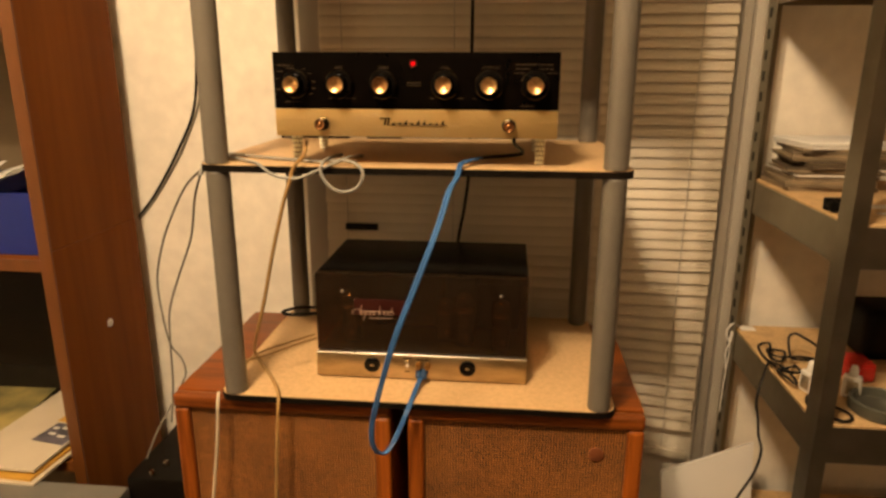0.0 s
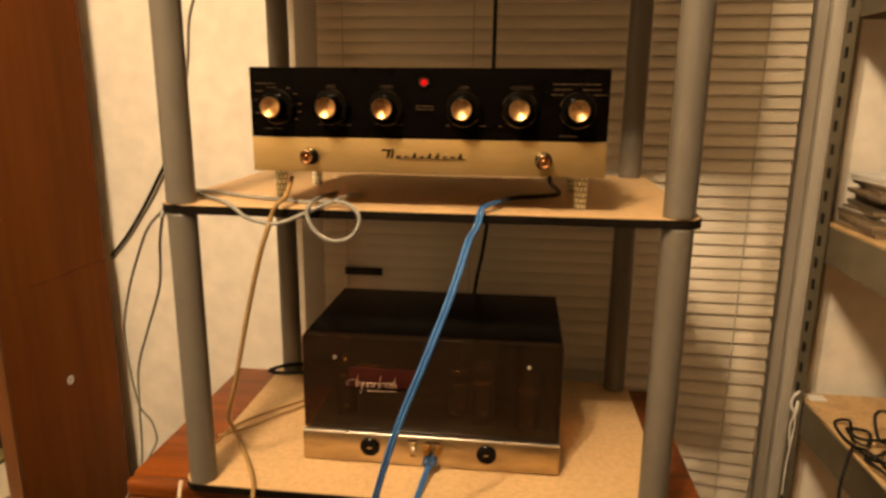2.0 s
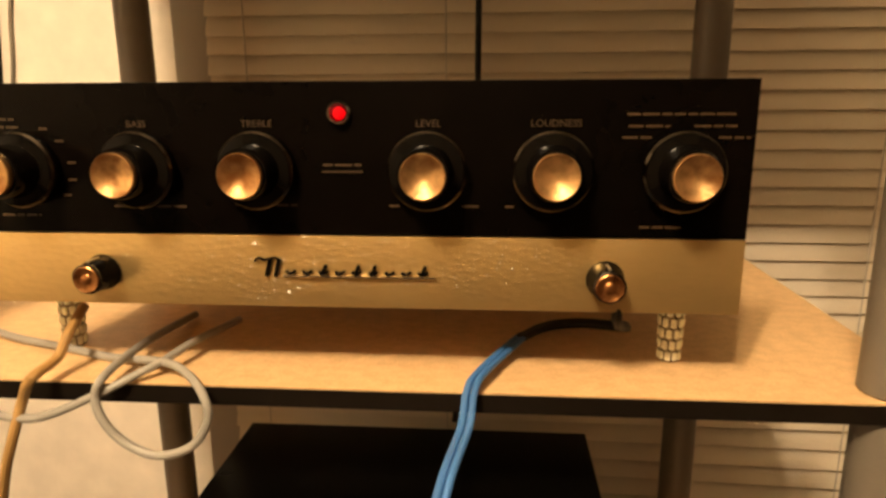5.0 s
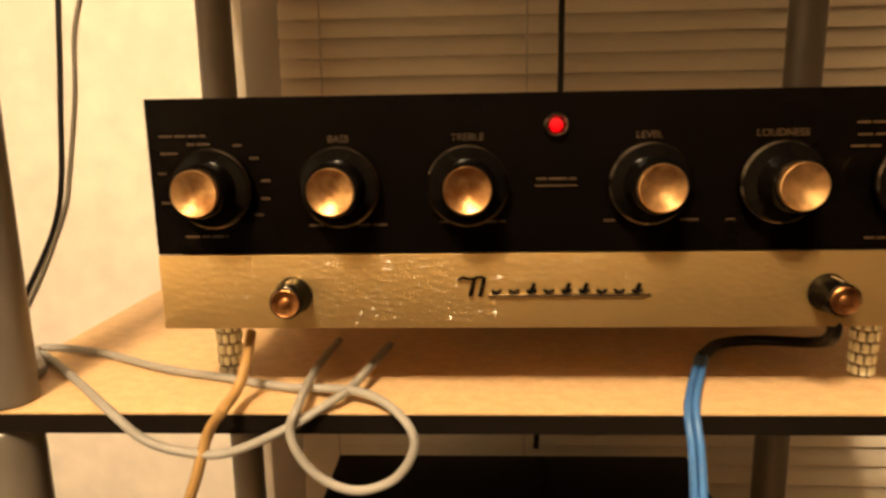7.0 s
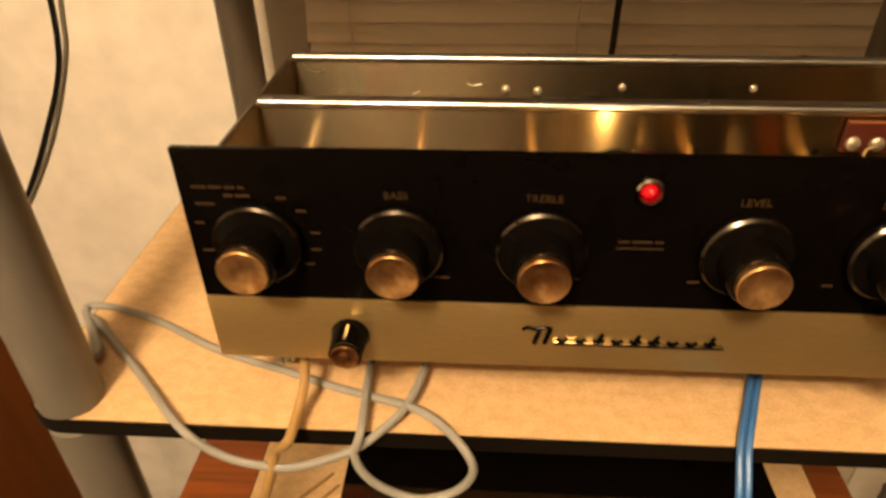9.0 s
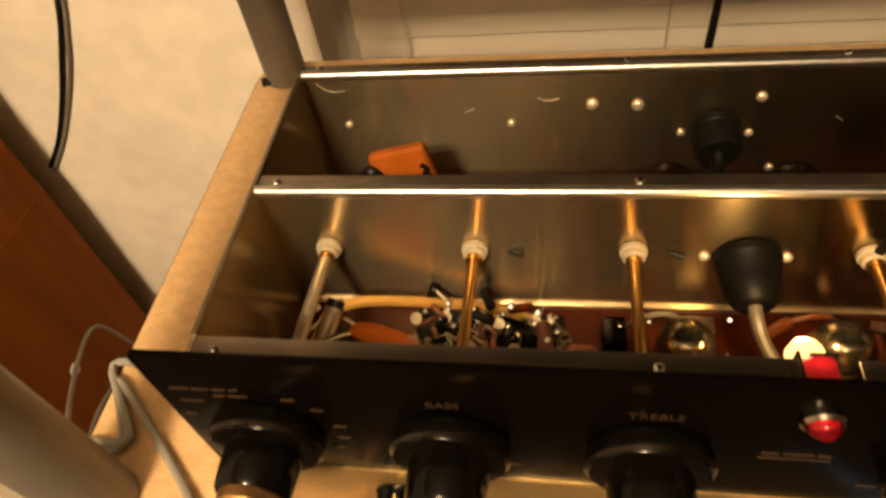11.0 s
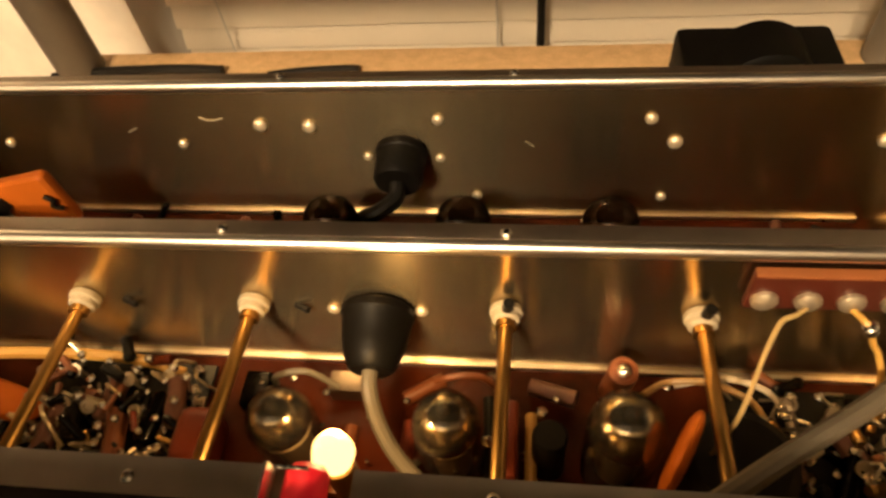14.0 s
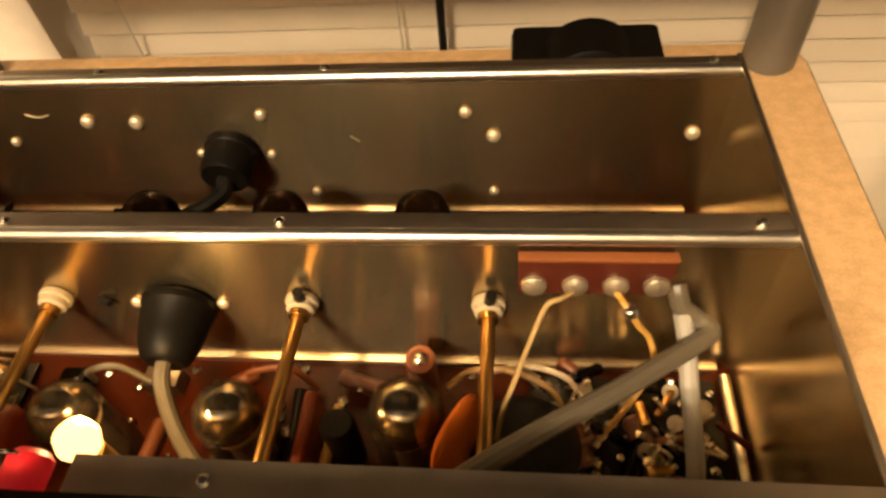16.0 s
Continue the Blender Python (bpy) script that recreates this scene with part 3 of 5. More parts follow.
# ---- speakers under the rack ----
def speaker(x0, x1, label):
    y0, y1, z1 = 0.037, 0.388, 0.7270
    sp = thing("speaker_cabinet", label, "speaker", group="speakers under the rack")
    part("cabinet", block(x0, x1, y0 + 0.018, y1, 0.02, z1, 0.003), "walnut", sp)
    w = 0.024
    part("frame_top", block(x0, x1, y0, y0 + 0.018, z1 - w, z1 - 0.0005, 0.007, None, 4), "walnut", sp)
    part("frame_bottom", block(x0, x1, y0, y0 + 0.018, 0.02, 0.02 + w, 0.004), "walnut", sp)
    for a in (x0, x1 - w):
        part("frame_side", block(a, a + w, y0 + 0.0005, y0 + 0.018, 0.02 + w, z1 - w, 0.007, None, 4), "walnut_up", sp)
    part("grille", block(x0 + w, x1 - w, y0 + 0.010, y0 + 0.018, 0.02 + w, z1 - w), "grille", sp, "woven brown grille cloth")
    return sp


speaker(-0.376, -0.040, "oiled walnut speaker cabinet with woven brown grille")
right_speaker = speaker(-0.0139, 0.331, "oiled walnut speaker cabinet with a round badge on its grille")
part("badge", turned([(0.011, 0), (0.011, 0.0025), (0.009, 0.0035), (0, 0.0035)], (0.265, 0.047, 0.658), (0, -1, 0)), "copper", right_speaker, "small round brown badge")

# ---- the preamplifier ----
PX0, PX1, PY, PZ0, PZM, PZ1 = -0.1842, 0.1853, 0.0351, 1.1187, 1.1547, 1.2259
pre = thing("preamplifier", "open valve preamplifier with black and gold front panel and steel chassis", "amplifier", (0, 0, 0))
part("black_panel", block(PX0, PX1, PY, PY + 0.003, PZM, PZ1, 0.0006), "panel", pre, "black upper front panel")
part("gold_panel", block(PX0, PX1, PY - 0.0004, PY + 0.003, PZ0, PZM - 0.0004, 0.0006), "gold", pre, "champagne gold lower front panel")
CX0, CX1, RZ, DECK, MID_Y, REAR_Y = -0.1730, 0.1735, 1.2155, 1.1475, 0.1110, 0.1795
# chassis: sides, front, middle and rear plates with folded tops, deck
part("deck", block(CX0, CX1, PY + 0.004, REAR_Y, DECK - 0.0012, DECK), "board_red", pre, "dark red circuit deck")
part("base", block(CX0, CX1, PY + 0.004, 0.226, PZ0 + 0.0005, PZ0 + 0.002), "steel", pre)
part("rear_apron", block(CX0 + 0.002, CX1 - 0.002, REAR_Y + 0.006, 0.225, PZ0 + 0.0025, 1.160, 0.001), "steel", pre, "plain steel box behind the rear plate")
for a, b in ((CX0 - 0.0012, CX0), (CX1, CX1 + 0.0012)):
    part("side_plate", block(a, b, PY + 0.004, REAR_Y + 0.0055, PZ0 + 0.001, RZ - 0.0002), "steel", pre, "bare steel side")
    part("side_rim", block(a - 0.0002, b + 0.0002, PY + 0.0145, REAR_Y + 0.0055, RZ - 0.0001, RZ + 0.0007, 0.0003), "fold", pre, "dull top edge of the side")
for y, depth, name, screw_y in ((PY + 0.0035, 0.0107, "front_plate", 0.0445), (MID_Y, 0.0070, "middle_plate", 0.1145), (REAR_Y, 0.0052, "rear_plate", 0.1822)):
    plate = part(name, block(CX0, CX1, y, y + 0.0012, PZ0 + 0.002, RZ - 0.0012), "steel", pre, "bare steel plate")
    if name == "front_plate":
        part("top_fold", block(CX0, -0.0036, y, y + depth, RZ - 0.0012, RZ, 0.0003), "fold", plate)
        part("top_fold", block(0.0112, CX1, y, y + depth, RZ - 0.0012, RZ, 0.0003), "fold", plate)
    else:
        part("top_fold", block(CX0, CX1, y, y + depth, RZ - 0.0012, RZ, 0.0003), "fold", plate)
    if name != "front_plate":
        part("bright_edge", rod((CX0, y + 0.0003, RZ - 0.0014), (CX1, y + 0.0003, RZ - 0.0019), 0.0023, 12), "rim", plate, "bright rolled edge")
        part("foot_fold", block(CX0 + 0.004, CX1 - 0.004, y - 0.0014, y, DECK, DECK + 0.0018), "rim", plate)
    for x in (-0.1656, -0.0388, 0.0412, 0.1657):
        part("screw", turned([(0.0016, 0), (0.0016, 0.0006), (0.0009, 0.0011), (0, 0.0011)], (x, screw_y, RZ), seg=10), "solder", plate)
for pts in ([(-0.1685, 1.2105), (-0.1650, 1.2070), (-0.1610, 1.2055), (-0.1560, 1.2062)], [(-0.0740, 1.2000), (-0.0700, 1.1985), (-0.0650, 1.1995)], [(0.0450, 1.1880), (0.0480, 1.1855)], [(-0.1050, 1.1930), (-0.1010, 1.1950)]):
    part("scuff", wire([(x, REAR_Y, z) for x, z in pts], 0.00035, 5, None, 4), "tinned", pre, "pale scratch on the steel")
# knobs
KX, KZ = (-0.154, -0.0963, -0.0392, 0.0405, 0.0970, 0.1543), 1.1858


def knob(x, z):
    k = part("knob", turned([(0.0172, 0.0006), (0.0180, 0.002), (0.0180, 0.0062), (0.0168, 0.0082), (0.0124, 0.0092), (0.0116, 0.0215),
                             (0.0108, 0.0226), (0.0098, 0.0226)], (x, PY, z), (0, -1, 0), 36), "bakelite", pre, "black knob with brass cap")
    part("ring", turned([(0.0174, 0.0060), (0.0182, 0.0066), (0.0172, 0.0076)], (x, PY, z), (0, -1, 0), 36), "dark_chrome", k)
    part("cap", turned([(0.0098, 0.0220), (0.0100, 0.0257), (0.0096, 0.0262), (0.0091, 0.0260), (0.0060, 0.0247), (0.0030, 0.0236), (0, 0.0229)], (x, PY, z), (0, -1, 0), 32), "spun", k, "spun brass cap")
    return k


for x in KX:
    knob(x, KZ)
for x in (-0.121, 0.123):
    k = part("small_knob", turned([(0.0086, 0.0005), (0.0089, 0.0015), (0.0082, 0.0028), (0.0074, 0.0142), (0.0068, 0.0154), (0.0060, 0.0154)], (x, PY, 1.1352), (0, -1, 0), 28), "bakelite", pre, "small black knob with brass cap")
    part("ring", turned([(0.0072, 0.0144), (0.0074, 0.0152), (0.0064, 0.0158)], (x, PY, 1.1352), (0, -1, 0), 28), "dark_chrome", k)
    part("cap", turned([(0.0064, 0.0150), (0.0064, 0.0164), (0.0060, 0.0167), (0.0046, 0.0160), (0.0026, 0.0160), (0.0018, 0.0166), (0, 0.0167)], (x, PY, 1.1352), (0, -1, 0), 28), "small_cap", k, "tarnished copper cap")
    part("pointer", block(x - 0.0006, x + 0.0006, PY - 0.013, PY - 0.004, 1.1352 + 0.0074, 1.1352 + 0.0083, 0.0002), "tinned", k, "pale pointer line")
# pilot lamp
part("pilot_bezel", turned([(0.0056, 0), (0.0056, 0.0022), (0.0048, 0.0032), (0.0040, 0.0030), (0.0037, 0.0005)], (0, PY, 1.2118), (0, -1, 0), 24), "chrome", pre, "metal bezel of the pilot lamp")
part("pilot_lens", turned([(0.0044, 0), (0.0044, 0.0030), (0.0034, 0.0050), (0.0018, 0.0062), (0, 0.0063)], (0, PY, 1.2118), (0, -1, 0), 7), "ruby", pre, "lit red pilot lens")
part("pilot_filament", turned([(0.0034, 0), (0.0030, 0.0006), (0.0016, 0.0012), (0, 0.0014)], (0, PY, 1.2115), (0, -1, 0), 16), "pilot_glow", pre, "red glow behind the lens")
part("pilot_bulb", turned([(0.0015, 0), (0.0040, 0.0015), (0.0052, 0.005), (0.0044, 0.0085), (0.002, 0.0108), (0, 0.011)], (0.0026, 0.0560, 1.1990), (0, 0.1, 1), 20), "bulb", pre, "glowing pilot bulb")
jewel = part("pilot_jewel", turned([(0.0046, 0), (0.0048, 0.001), (0.0048, 0.009), (0.0036, 0.0105)], (0.0010, PY + 0.004, 1.2140), (0, 1, 0), 24), "jewel", pre, "translucent red body of the pilot lamp")
part("pilot_clip", block(-0.0062, -0.0054, PY + 0.004, PY + 0.0125, 1.2120, 1.2225, 0.0003), "solder", jewel)
part("pilot_clip", block(-0.0035, 0.0035, PY + 0.011, PY + 0.0118, 1.2216, 1.2228, 0.0003), "solder", jewel)
part("pilot_holder", rod((0.0026, 0.0555, 1.180), (0.0026, 0.0560, 1.1992), 0.0040, 16), "brass", jewel)
# printed words and marks on the black panel
for word, x in (("BASS", -0.0970), ("TREBLE", -0.0391), ("LEVEL", 0.0408), ("LOUDNESS", 0.0983)):
    lettering("printed_word", word, 0.0046, (x, PY - 0.0003, 1.2068), "print_gold", pre)
WORDS = random.Random(9)


def word_row(x0, x1, z, tall=0.0011):
    """A line of small print that cannot be read: one bar a word."""
    x = x0
    while x < x1 - 0.001:
        end = min(x1, x + WORDS.uniform(0.0035, 0.0085))
        bar("printed_mark", x, end, z - tall / 2, z + tall / 2, PY, "print_gold", pre)
        x = end + 0.0011


for x0, x1, z in ((-0.1785, -0.157, 1.2092), (-0.166, -0.1535, 1.2055), (-0.1785, -0.1705, 1.2015), (-0.1805, -0.175, 1.1925), (-0.1800, -0.174, 1.1790), (-0.1700, -0.150, 1.1632),
                  (0.1292, 0.1769, 1.2108), (0.1300, 0.1480, 1.2056), (0.1584, 0.1771, 1.2056), (0.1275, 0.1404, 1.2006), (0.1693, 0.1830, 1.2006), (0.1372, 0.1560, 1.1600),
                  (-0.0085, 0.0095, 1.1880), (-0.052, -0.046, 1.1690), (-0.032, -0.022, 1.1690), (0.022, 0.027, 1.1690), (0.056, 0.064, 1.1690), (0.076, 0.082, 1.1690), (-0.112, -0.102, 1.1680), (-0.090, -0.076, 1.1680)):
    word_row(x0, x1, z)
bar("printed_rule", -0.0090, 0.0100, 1.1845, 1.1853, PY, "print_gold", pre)
for k, a in enumerate((62, 38, 8, -14, -36)):
    x, z = KX[0] + 0.0232 * math.cos(radians(a)), KZ + 0.0215 * math.sin(radians(a))
    bar("printed_mark", x - 0.002, x + 0.0022, z - 0.0006, z + 0.0006, PY, "print_gold", pre)
# the maker's script badge, as plain strokes
badge = part("script_badge", block(-0.030, 0.0437, PY - 0.0028, PY - 0.0004, 1.1343, 1.1353, 0.0003), "chrome", pre, "raised dark script badge over a silver line")


def curl(x0, x1, z, size, loops, grow=0.0):
    """Handwriting-like loops along a line, of no letters."""
    n = loops * 8
    return [(x0 + (x1 - x0) * k / n - size * 0.55 * math.sin(2 * math.pi * k / 8), PY - 0.002, z + (size + grow * (k % 16 > 7)) * (0.5 - 0.5 * math.cos(2 * math.pi * k / 8))) for k in range(n + 1)]


def stroke(points, r=0.0008):
    part("stroke", wire([(x, PY - 0.002, z) for x, z in points], r, 6, None, 3), "panel", badge)


for x in (-0.0375, -0.0330):
    stroke([(x - 0.0010, 1.1345), (x, 1.1385), (x + 0.0012, 1.1432)], 0.0010)
stroke([(-0.0440, 1.1420), (-0.0420, 1.1434), (-0.0385, 1.1425), (-0.0340, 1.1436), (-0.0312, 1.1428)], 0.0007)
for i in range(9):
    x = -0.0262 + 0.0080 * i
    if i in (2, 4, 5, 8):
        stroke([(x - 0.0006, 1.1362), (x + 0.0002, 1.1382), (x + 0.0012, 1.1404)], 0.0009)
    stroke([(x - 0.0024, 1.1372), (x - 0.0010, 1.1362), (x + 0.0008, 1.1364), (x + 0.0022, 1.1374)], 0.0008)
# feet: moulded glass posts with rows of square studs
for x, y in ((-0.1690, 0.0745), (0.1655, 0.0740), (-0.1700, 0.212), (0.1660, 0.212)):
    foot = part("foot", turned([(0.0050, 0), (0.0055, 0.002), (0.0066, 0.034), (0.0066, 0.0386)], (x, y, 1.0801), seg=12), "crystal", pre, "moulded glass foot with square studs")
    studs = bmesh.new()
    for r in range(6):
        for k in range(9):
            a = 2 * math.pi * (k + 0.25 + 0.5 * (r % 2)) / 9
            rad = 0.0055 + 0.00022 * r
            c = Vector((x + rad * math.cos(a), y + rad * math.sin(a), 1.0835 + 0.0062 * r))
            own = bmesh.new()
            bmesh.ops.create_cube(own, size=1, matrix=Matrix.Translation(c) @ Matrix.Rotation(a, 4, "Z") @ Matrix.Diagonal((0.0018, 0.0031, 0.0050, 1)))
            bmesh.ops.bevel(own, geom=own.edges[:], offset=0.0007, segments=1, affect="EDGES")
            join(studs, own)
    tagged(part("stud_pattern", studs, "stud", foot), kind="stuff")
# control shafts with nylon couplers on the middle plate
SHX = (-0.1525, -0.0957, -0.0382, 0.0408, 0.0967)
SHZ = 1.1847
for i, x in enumerate(SHX):
    kx = KX[i]
    shaft = part("shaft", rod((kx, PY + 0.004, 1.1865), (x, MID_Y, SHZ), 0.0024 if i == 0 else 0.0020, 14), "tinned" if i == 0 else "brass", pre,
                 "silver control shaft" if i == 0 else "brass control shaft")
    part("coupler", turned([(0.0046, 0), (0.0050, 0.0006), (0.0050, 0.0022), (0.0042, 0.0026), (0.0042, 0.0044), (0.0034, 0.0050)], (x, MID_Y - 0.0002, SHZ), (0, -1, 0), 20), "nylon", shaft, "white nylon bush")
    part("collar", rod((x, MID_Y - 0.0052, SHZ), (x, MID_Y - 0.0074, SHZ), 0.0030, 16), "brass", shaft)
for x in SHX[3:]:
    part("set_screw", rod((x + 0.0004, MID_Y - 0.0030, SHZ + 0.0036), (x + 0.0010, MID_Y - 0.0036, SHZ + 0.0082), 0.0017, 10), "cap", pre, "black set screw")
part("set_pin", rod((-0.083, 0.1105, 1.1835), (-0.078, 0.1085, 1.1835), 0.0011, 8), "cap", pre)
part("set_pin", rod((-0.0250, 0.1105, 1.1835), (-0.0205, 0.1085, 1.1835), 0.0011, 8), "cap", pre)


def small_head(x, y, z, r=0.0028, name="bolt"):
    r *= 0.72
    return part(name, turned([(r * 0.9, 0), (r, r * 0.2), (r * 0.92, r * 0.45), (r * 0.6, r * 0.7), (0, r * 0.8)], (x, y, z), (0, -1, 0.1), 16), "screw_head", pre)


for x, z, r in ((-0.1582, 1.1876, 0.0026), (-0.0853, 1.1869, 0.0026), (-0.0514, 1.1964, 0.0036), (-0.0330, 1.1956, 0.0036), (0.0145, 1.1984, 0.003),
                (0.0872, 1.1985, 0.003), (0.0967, 1.1878, 0.0036), (0.1646, 1.1882, 0.0036), (-0.0138, 1.1804, 0.0024), (0.0136, 1.1797, 0.0024), (0.0264, 1.1597, 0.0026), (0.0964, 1.1596, 0.0026)):
    small_head(x, REAR_Y, z, r)
for x in (-0.0132, 0.0147):
    small_head(x, MID_Y, 1.1814, 0.0028)


# rubber-booted plugs with grey leads
def boot(x, y, z, lead, scale=0.9, long=1.0, drop=-0.42, look_of="lead_grey"):
    b = part("plug_boot", turned([(0.0120 * scale, 0), (0.0127 * scale, 0.0008 * long), (0.0127 * scale, 0.0030 * long), (0.0121 * scale, 0.0036 * long), (0.0108 * scale, 0.0120 * long), (0.0095 * scale, 0.0165 * long), (0.0092 * scale, 0.0170 * long), (0.0080 * scale, 0.0195 * long), (0.0066 * scale, 0.0205 * long)], (x, y, z), (0, -1, drop), 28), "rubber", pre, "black rubber plug boot")
    part("lead", wire(lead, 0.0024, 10), look_of, b, "grey screened lead")
    return b


boot(0.0012, MID_Y, 1.1820, [(0.0012, 0.0925, 1.1795), (0.0015, 0.0860, 1.1775), (0.0040, 0.0790, 1.1730), (0.0085, 0.0720, 1.1700), (0.0150, 0.0650, 1.1700), (0.0225, 0.0580, 1.1720), (0.0300, 0.0500, 1.1740)], drop=-0.17)
rear_boot = part("plug_boot", turned([(0.0088, 0), (0.0097, 0.001), (0.0097, 0.0036), (0.0092, 0.0042), (0.0090, 0.0135), (0.0082, 0.0152), (0.0048, 0.0152)], (-0.0004, REAR_Y, 1.1838), (0, -1, -0.16), 28), "rubber", pre, "squat black rubber plug boot")
part("lead", wire([(-0.0006, 0.1655, 1.1808), (-0.0012, 0.1605, 1.1780), (-0.0070, 0.1550, 1.1765), (-0.0150, 0.1530, 1.1730), (-0.0200, 0.1500, 1.1640), (-0.0215, 0.1480, 1.1500)], 0.0030, 10), "rubber", rear_boot, "black lead")


# valves: glass envelopes with a dark inside
def valve(x, y, z0, r, h, parent=pre, glass="clear"):
    v = part("valve", turned([(r, 0), (r, h - r * 0.9), (r * 0.86, h - r * 0.45), (r * 0.55, h - r * 0.14), (r * 0.25, h - r * 0.02), (0, h)], (x, y, z0), seg=28), glass, parent, "clear glass valve" if glass == "clear" else "dark glass valve")
    part("anode", turned([(r * 0.58, 0.002), (r * 0.58, h * 0.56), (r * 0.48, h * 0.60), (0, h * 0.60)], (x, y, z0), seg=16), "anode", v, "grey anode")
    part("mica", turned([(r * 0.80, h * 0.62), (r * 0.80, h * 0.64), (0, h * 0.64)], (x, y, z0), seg=18), "cream_wire" if glass == "clear" else "cap", v, "thin mica disc")
    part("getter", turned([(r * 0.90, h - r * 1.15), (r * 0.92, h - r * 0.88), (r * 0.78, h - r * 0.46), (r * 0.52, h - r * 0.20), (r * 0.40, h - r * 0.16)], (x, y, z0), seg=24), "getter", v, "silvery getter film inside the glass")
    part("pip", turned([(r * 0.22, h - r * 0.03), (r * 0.15, h + r * 0.12), (r * 0.06, h + r * 0.26), (0, h + r * 0.28)], (x, y, z0), seg=14), glass, v, "sealed glass tip")
    return v


for x, y, r in ((-0.0229, 0.0745, 0.0098), (0.0252, 0.0758, 0.0100), (0.0746, 0.0778, 0.0108)):
    valve(x, y, DECK, r, 0.0405)
for x in (-0.0218, 0.0247, 0.0736):
    valve(x, 0.1465, DECK, 0.0098, 0.0430, pre, "dark_glass")
# terminal strip on the middle plate
strip = part("terminal_strip", block(0.1050, 0.1458, MID_Y - 0.0040, MID_Y - 0.0014, 1.1945, 1.2090, 0.0005), "paxolin", pre, "brown terminal strip with solder lugs")
part("strip_edge", block(0.1050, 0.1458, MID_Y - 0.0045, MID_Y - 0.0014, 1.2090, 1.2100, 0.0003), "strip_top", strip)
for x in (0.1093, 0.1203, 0.1310, 0.1416):
    part("lug", turned([(0.0036, 0), (0.0034, 0.0014), (0.002, 0.0024), (0, 0.0026)], (x, MID_Y - 0.0040, 1.1992), (0, -1, 0.1), 14), "tinned", strip)
part("lead_wire", wire([(0.1200, 0.1050, 1.1985), (0.1165, 0.1020, 1.1995), (0.1125, 0.1001, 1.1985), (0.1085, 0.0930, 1.1930), (0.1040, 0.0830, 1.1870), (0.1010, 0.0780, 1.1800), (0.0990, 0.0770, 1.1600)], 0.0007, 6), "bare_copper", strip)
part("lead_wire", wire([(0.1310, 0.1050, 1.1985), (0.1335, 0.0995, 1.1990), (0.1375, 0.0990, 1.1910), (0.1412, 0.0990, 1.1849), (0.1425, 0.0940, 1.1780), (0.1360, 0.0860, 1.1700), (0.1290, 0.0820, 1.1550)], 0.0009, 6), "yellow_wire", strip)
part("solder_blob", turned([(0.0006, 0), (0.0019, 0.0008), (0.0020, 0.0035), (0.0007, 0.0050)], (0.1335, 0.0996, 1.1998), (0.35, -0.05, -1), 10), "solder", strip, "bright blob of solder on a lead")
# stout grey leads at the right end
part("screened_lead", wire([(0.1478, 0.1095, 1.1960), (0.1482, 0.1078, 1.1945), (0.1500, 0.1060, 1.1900), (0.1545, 0.1045, 1.1868), (0.1575, 0.1010, 1.1862), (0.1530, 0.0970, 1.1865), (0.1440, 0.0905, 1.1875), (0.1300, 0.0805, 1.1895), (0.1150, 0.0705, 1.1925), (0.1010, 0.0610, 1.1942), (0.0900, 0.0535, 1.1940)], 0.0028, 10), "lead_grey", pre, "thick grey screened lead")
part("screened_lead", wire([(0.1500, 0.1050, 1.1890), (0.1515, 0.0990, 1.1830), (0.1525, 0.0900, 1.1750), (0.1535, 0.0810, 1.1680), (0.1545, 0.0720, 1.1600), (0.1550, 0.0640, 1.1490)], 0.0026, 10), "grey_wire", pre, "short grey lead")
# foot fold of the right side plate, drawn as a round rod
part("stay_rod", rod((0.1705, 0.1064, 1.1505), (0.1700, 0.0600, 1.1515), 0.0019, 12), "rim", pre, "bright foot fold along the right side plate")
# the rest of the inside is drawn on the deck's own grid and seated in the chassis
SEAT = Matrix.Translation((0.002, 0.004, -0.0874)) @ Matrix.Diagonal((1.0136, 1.0, 1.0666, 1.0))
GRID = 1.1580


def seated(name, bm, mat, parent, label=""):
    bm.transform(SEAT)
    return part(name, bm, mat, parent, label)


# capacitors and resistors
def drop_cap(x, y, z, w, h, turn, lean=0):
    own = bmesh.new()
    bmesh.ops.create_uvsphere(own, u_segments=18, v_segments=10, radius=1)
    for v in own.verts:
        v.co = Vector((math.copysign(abs(v.co.x) ** 0.75, v.co.x) * w, v.co.y * h * 0.45, math.copysign(abs(v.co.z) ** 0.75, v.co.z) * h))
    own.transform(pose(x, y, z, 55, lean, turn))
    return seated("capacitor", own, "orange", pre, "orange dipped capacitor")


drop_cap(-0.1300, 0.0805, 1.1685, 0.0158, 0.0078, -14, 10)
for pts, r, look_of in (([(-0.163, 0.060, 1.166), (-0.156, 0.070, 1.174), (-0.147, 0.077, 1.175), (-0.140, 0.082, 1.171)], 0.0009, "tinned"),
                        ([(-0.166, 0.070, 1.168), (-0.158, 0.080, 1.176), (-0.148, 0.085, 1.176), (-0.141, 0.084, 1.170)], 0.0008, "tinned"),
                        ([(-0.168, 0.054, 1.163), (-0.158, 0.062, 1.172), (-0.142, 0.064, 1.173), (-0.130, 0.060, 1.166)], 0.0013, "copper"),
                        ([(-0.160, 0.050, 1.162), (-0.148, 0.057, 1.171), (-0.132, 0.058, 1.170), (-0.120, 0.066, 1.164)], 0.0012, "tan_wire"),
                        ([(-0.115, 0.079, 1.168), (-0.110, 0.074, 1.170), (-0.106, 0.068, 1.162)], 0.0008, "tinned")):
    seated("wire_lead", wire(pts, r, 7), look_of, pre)
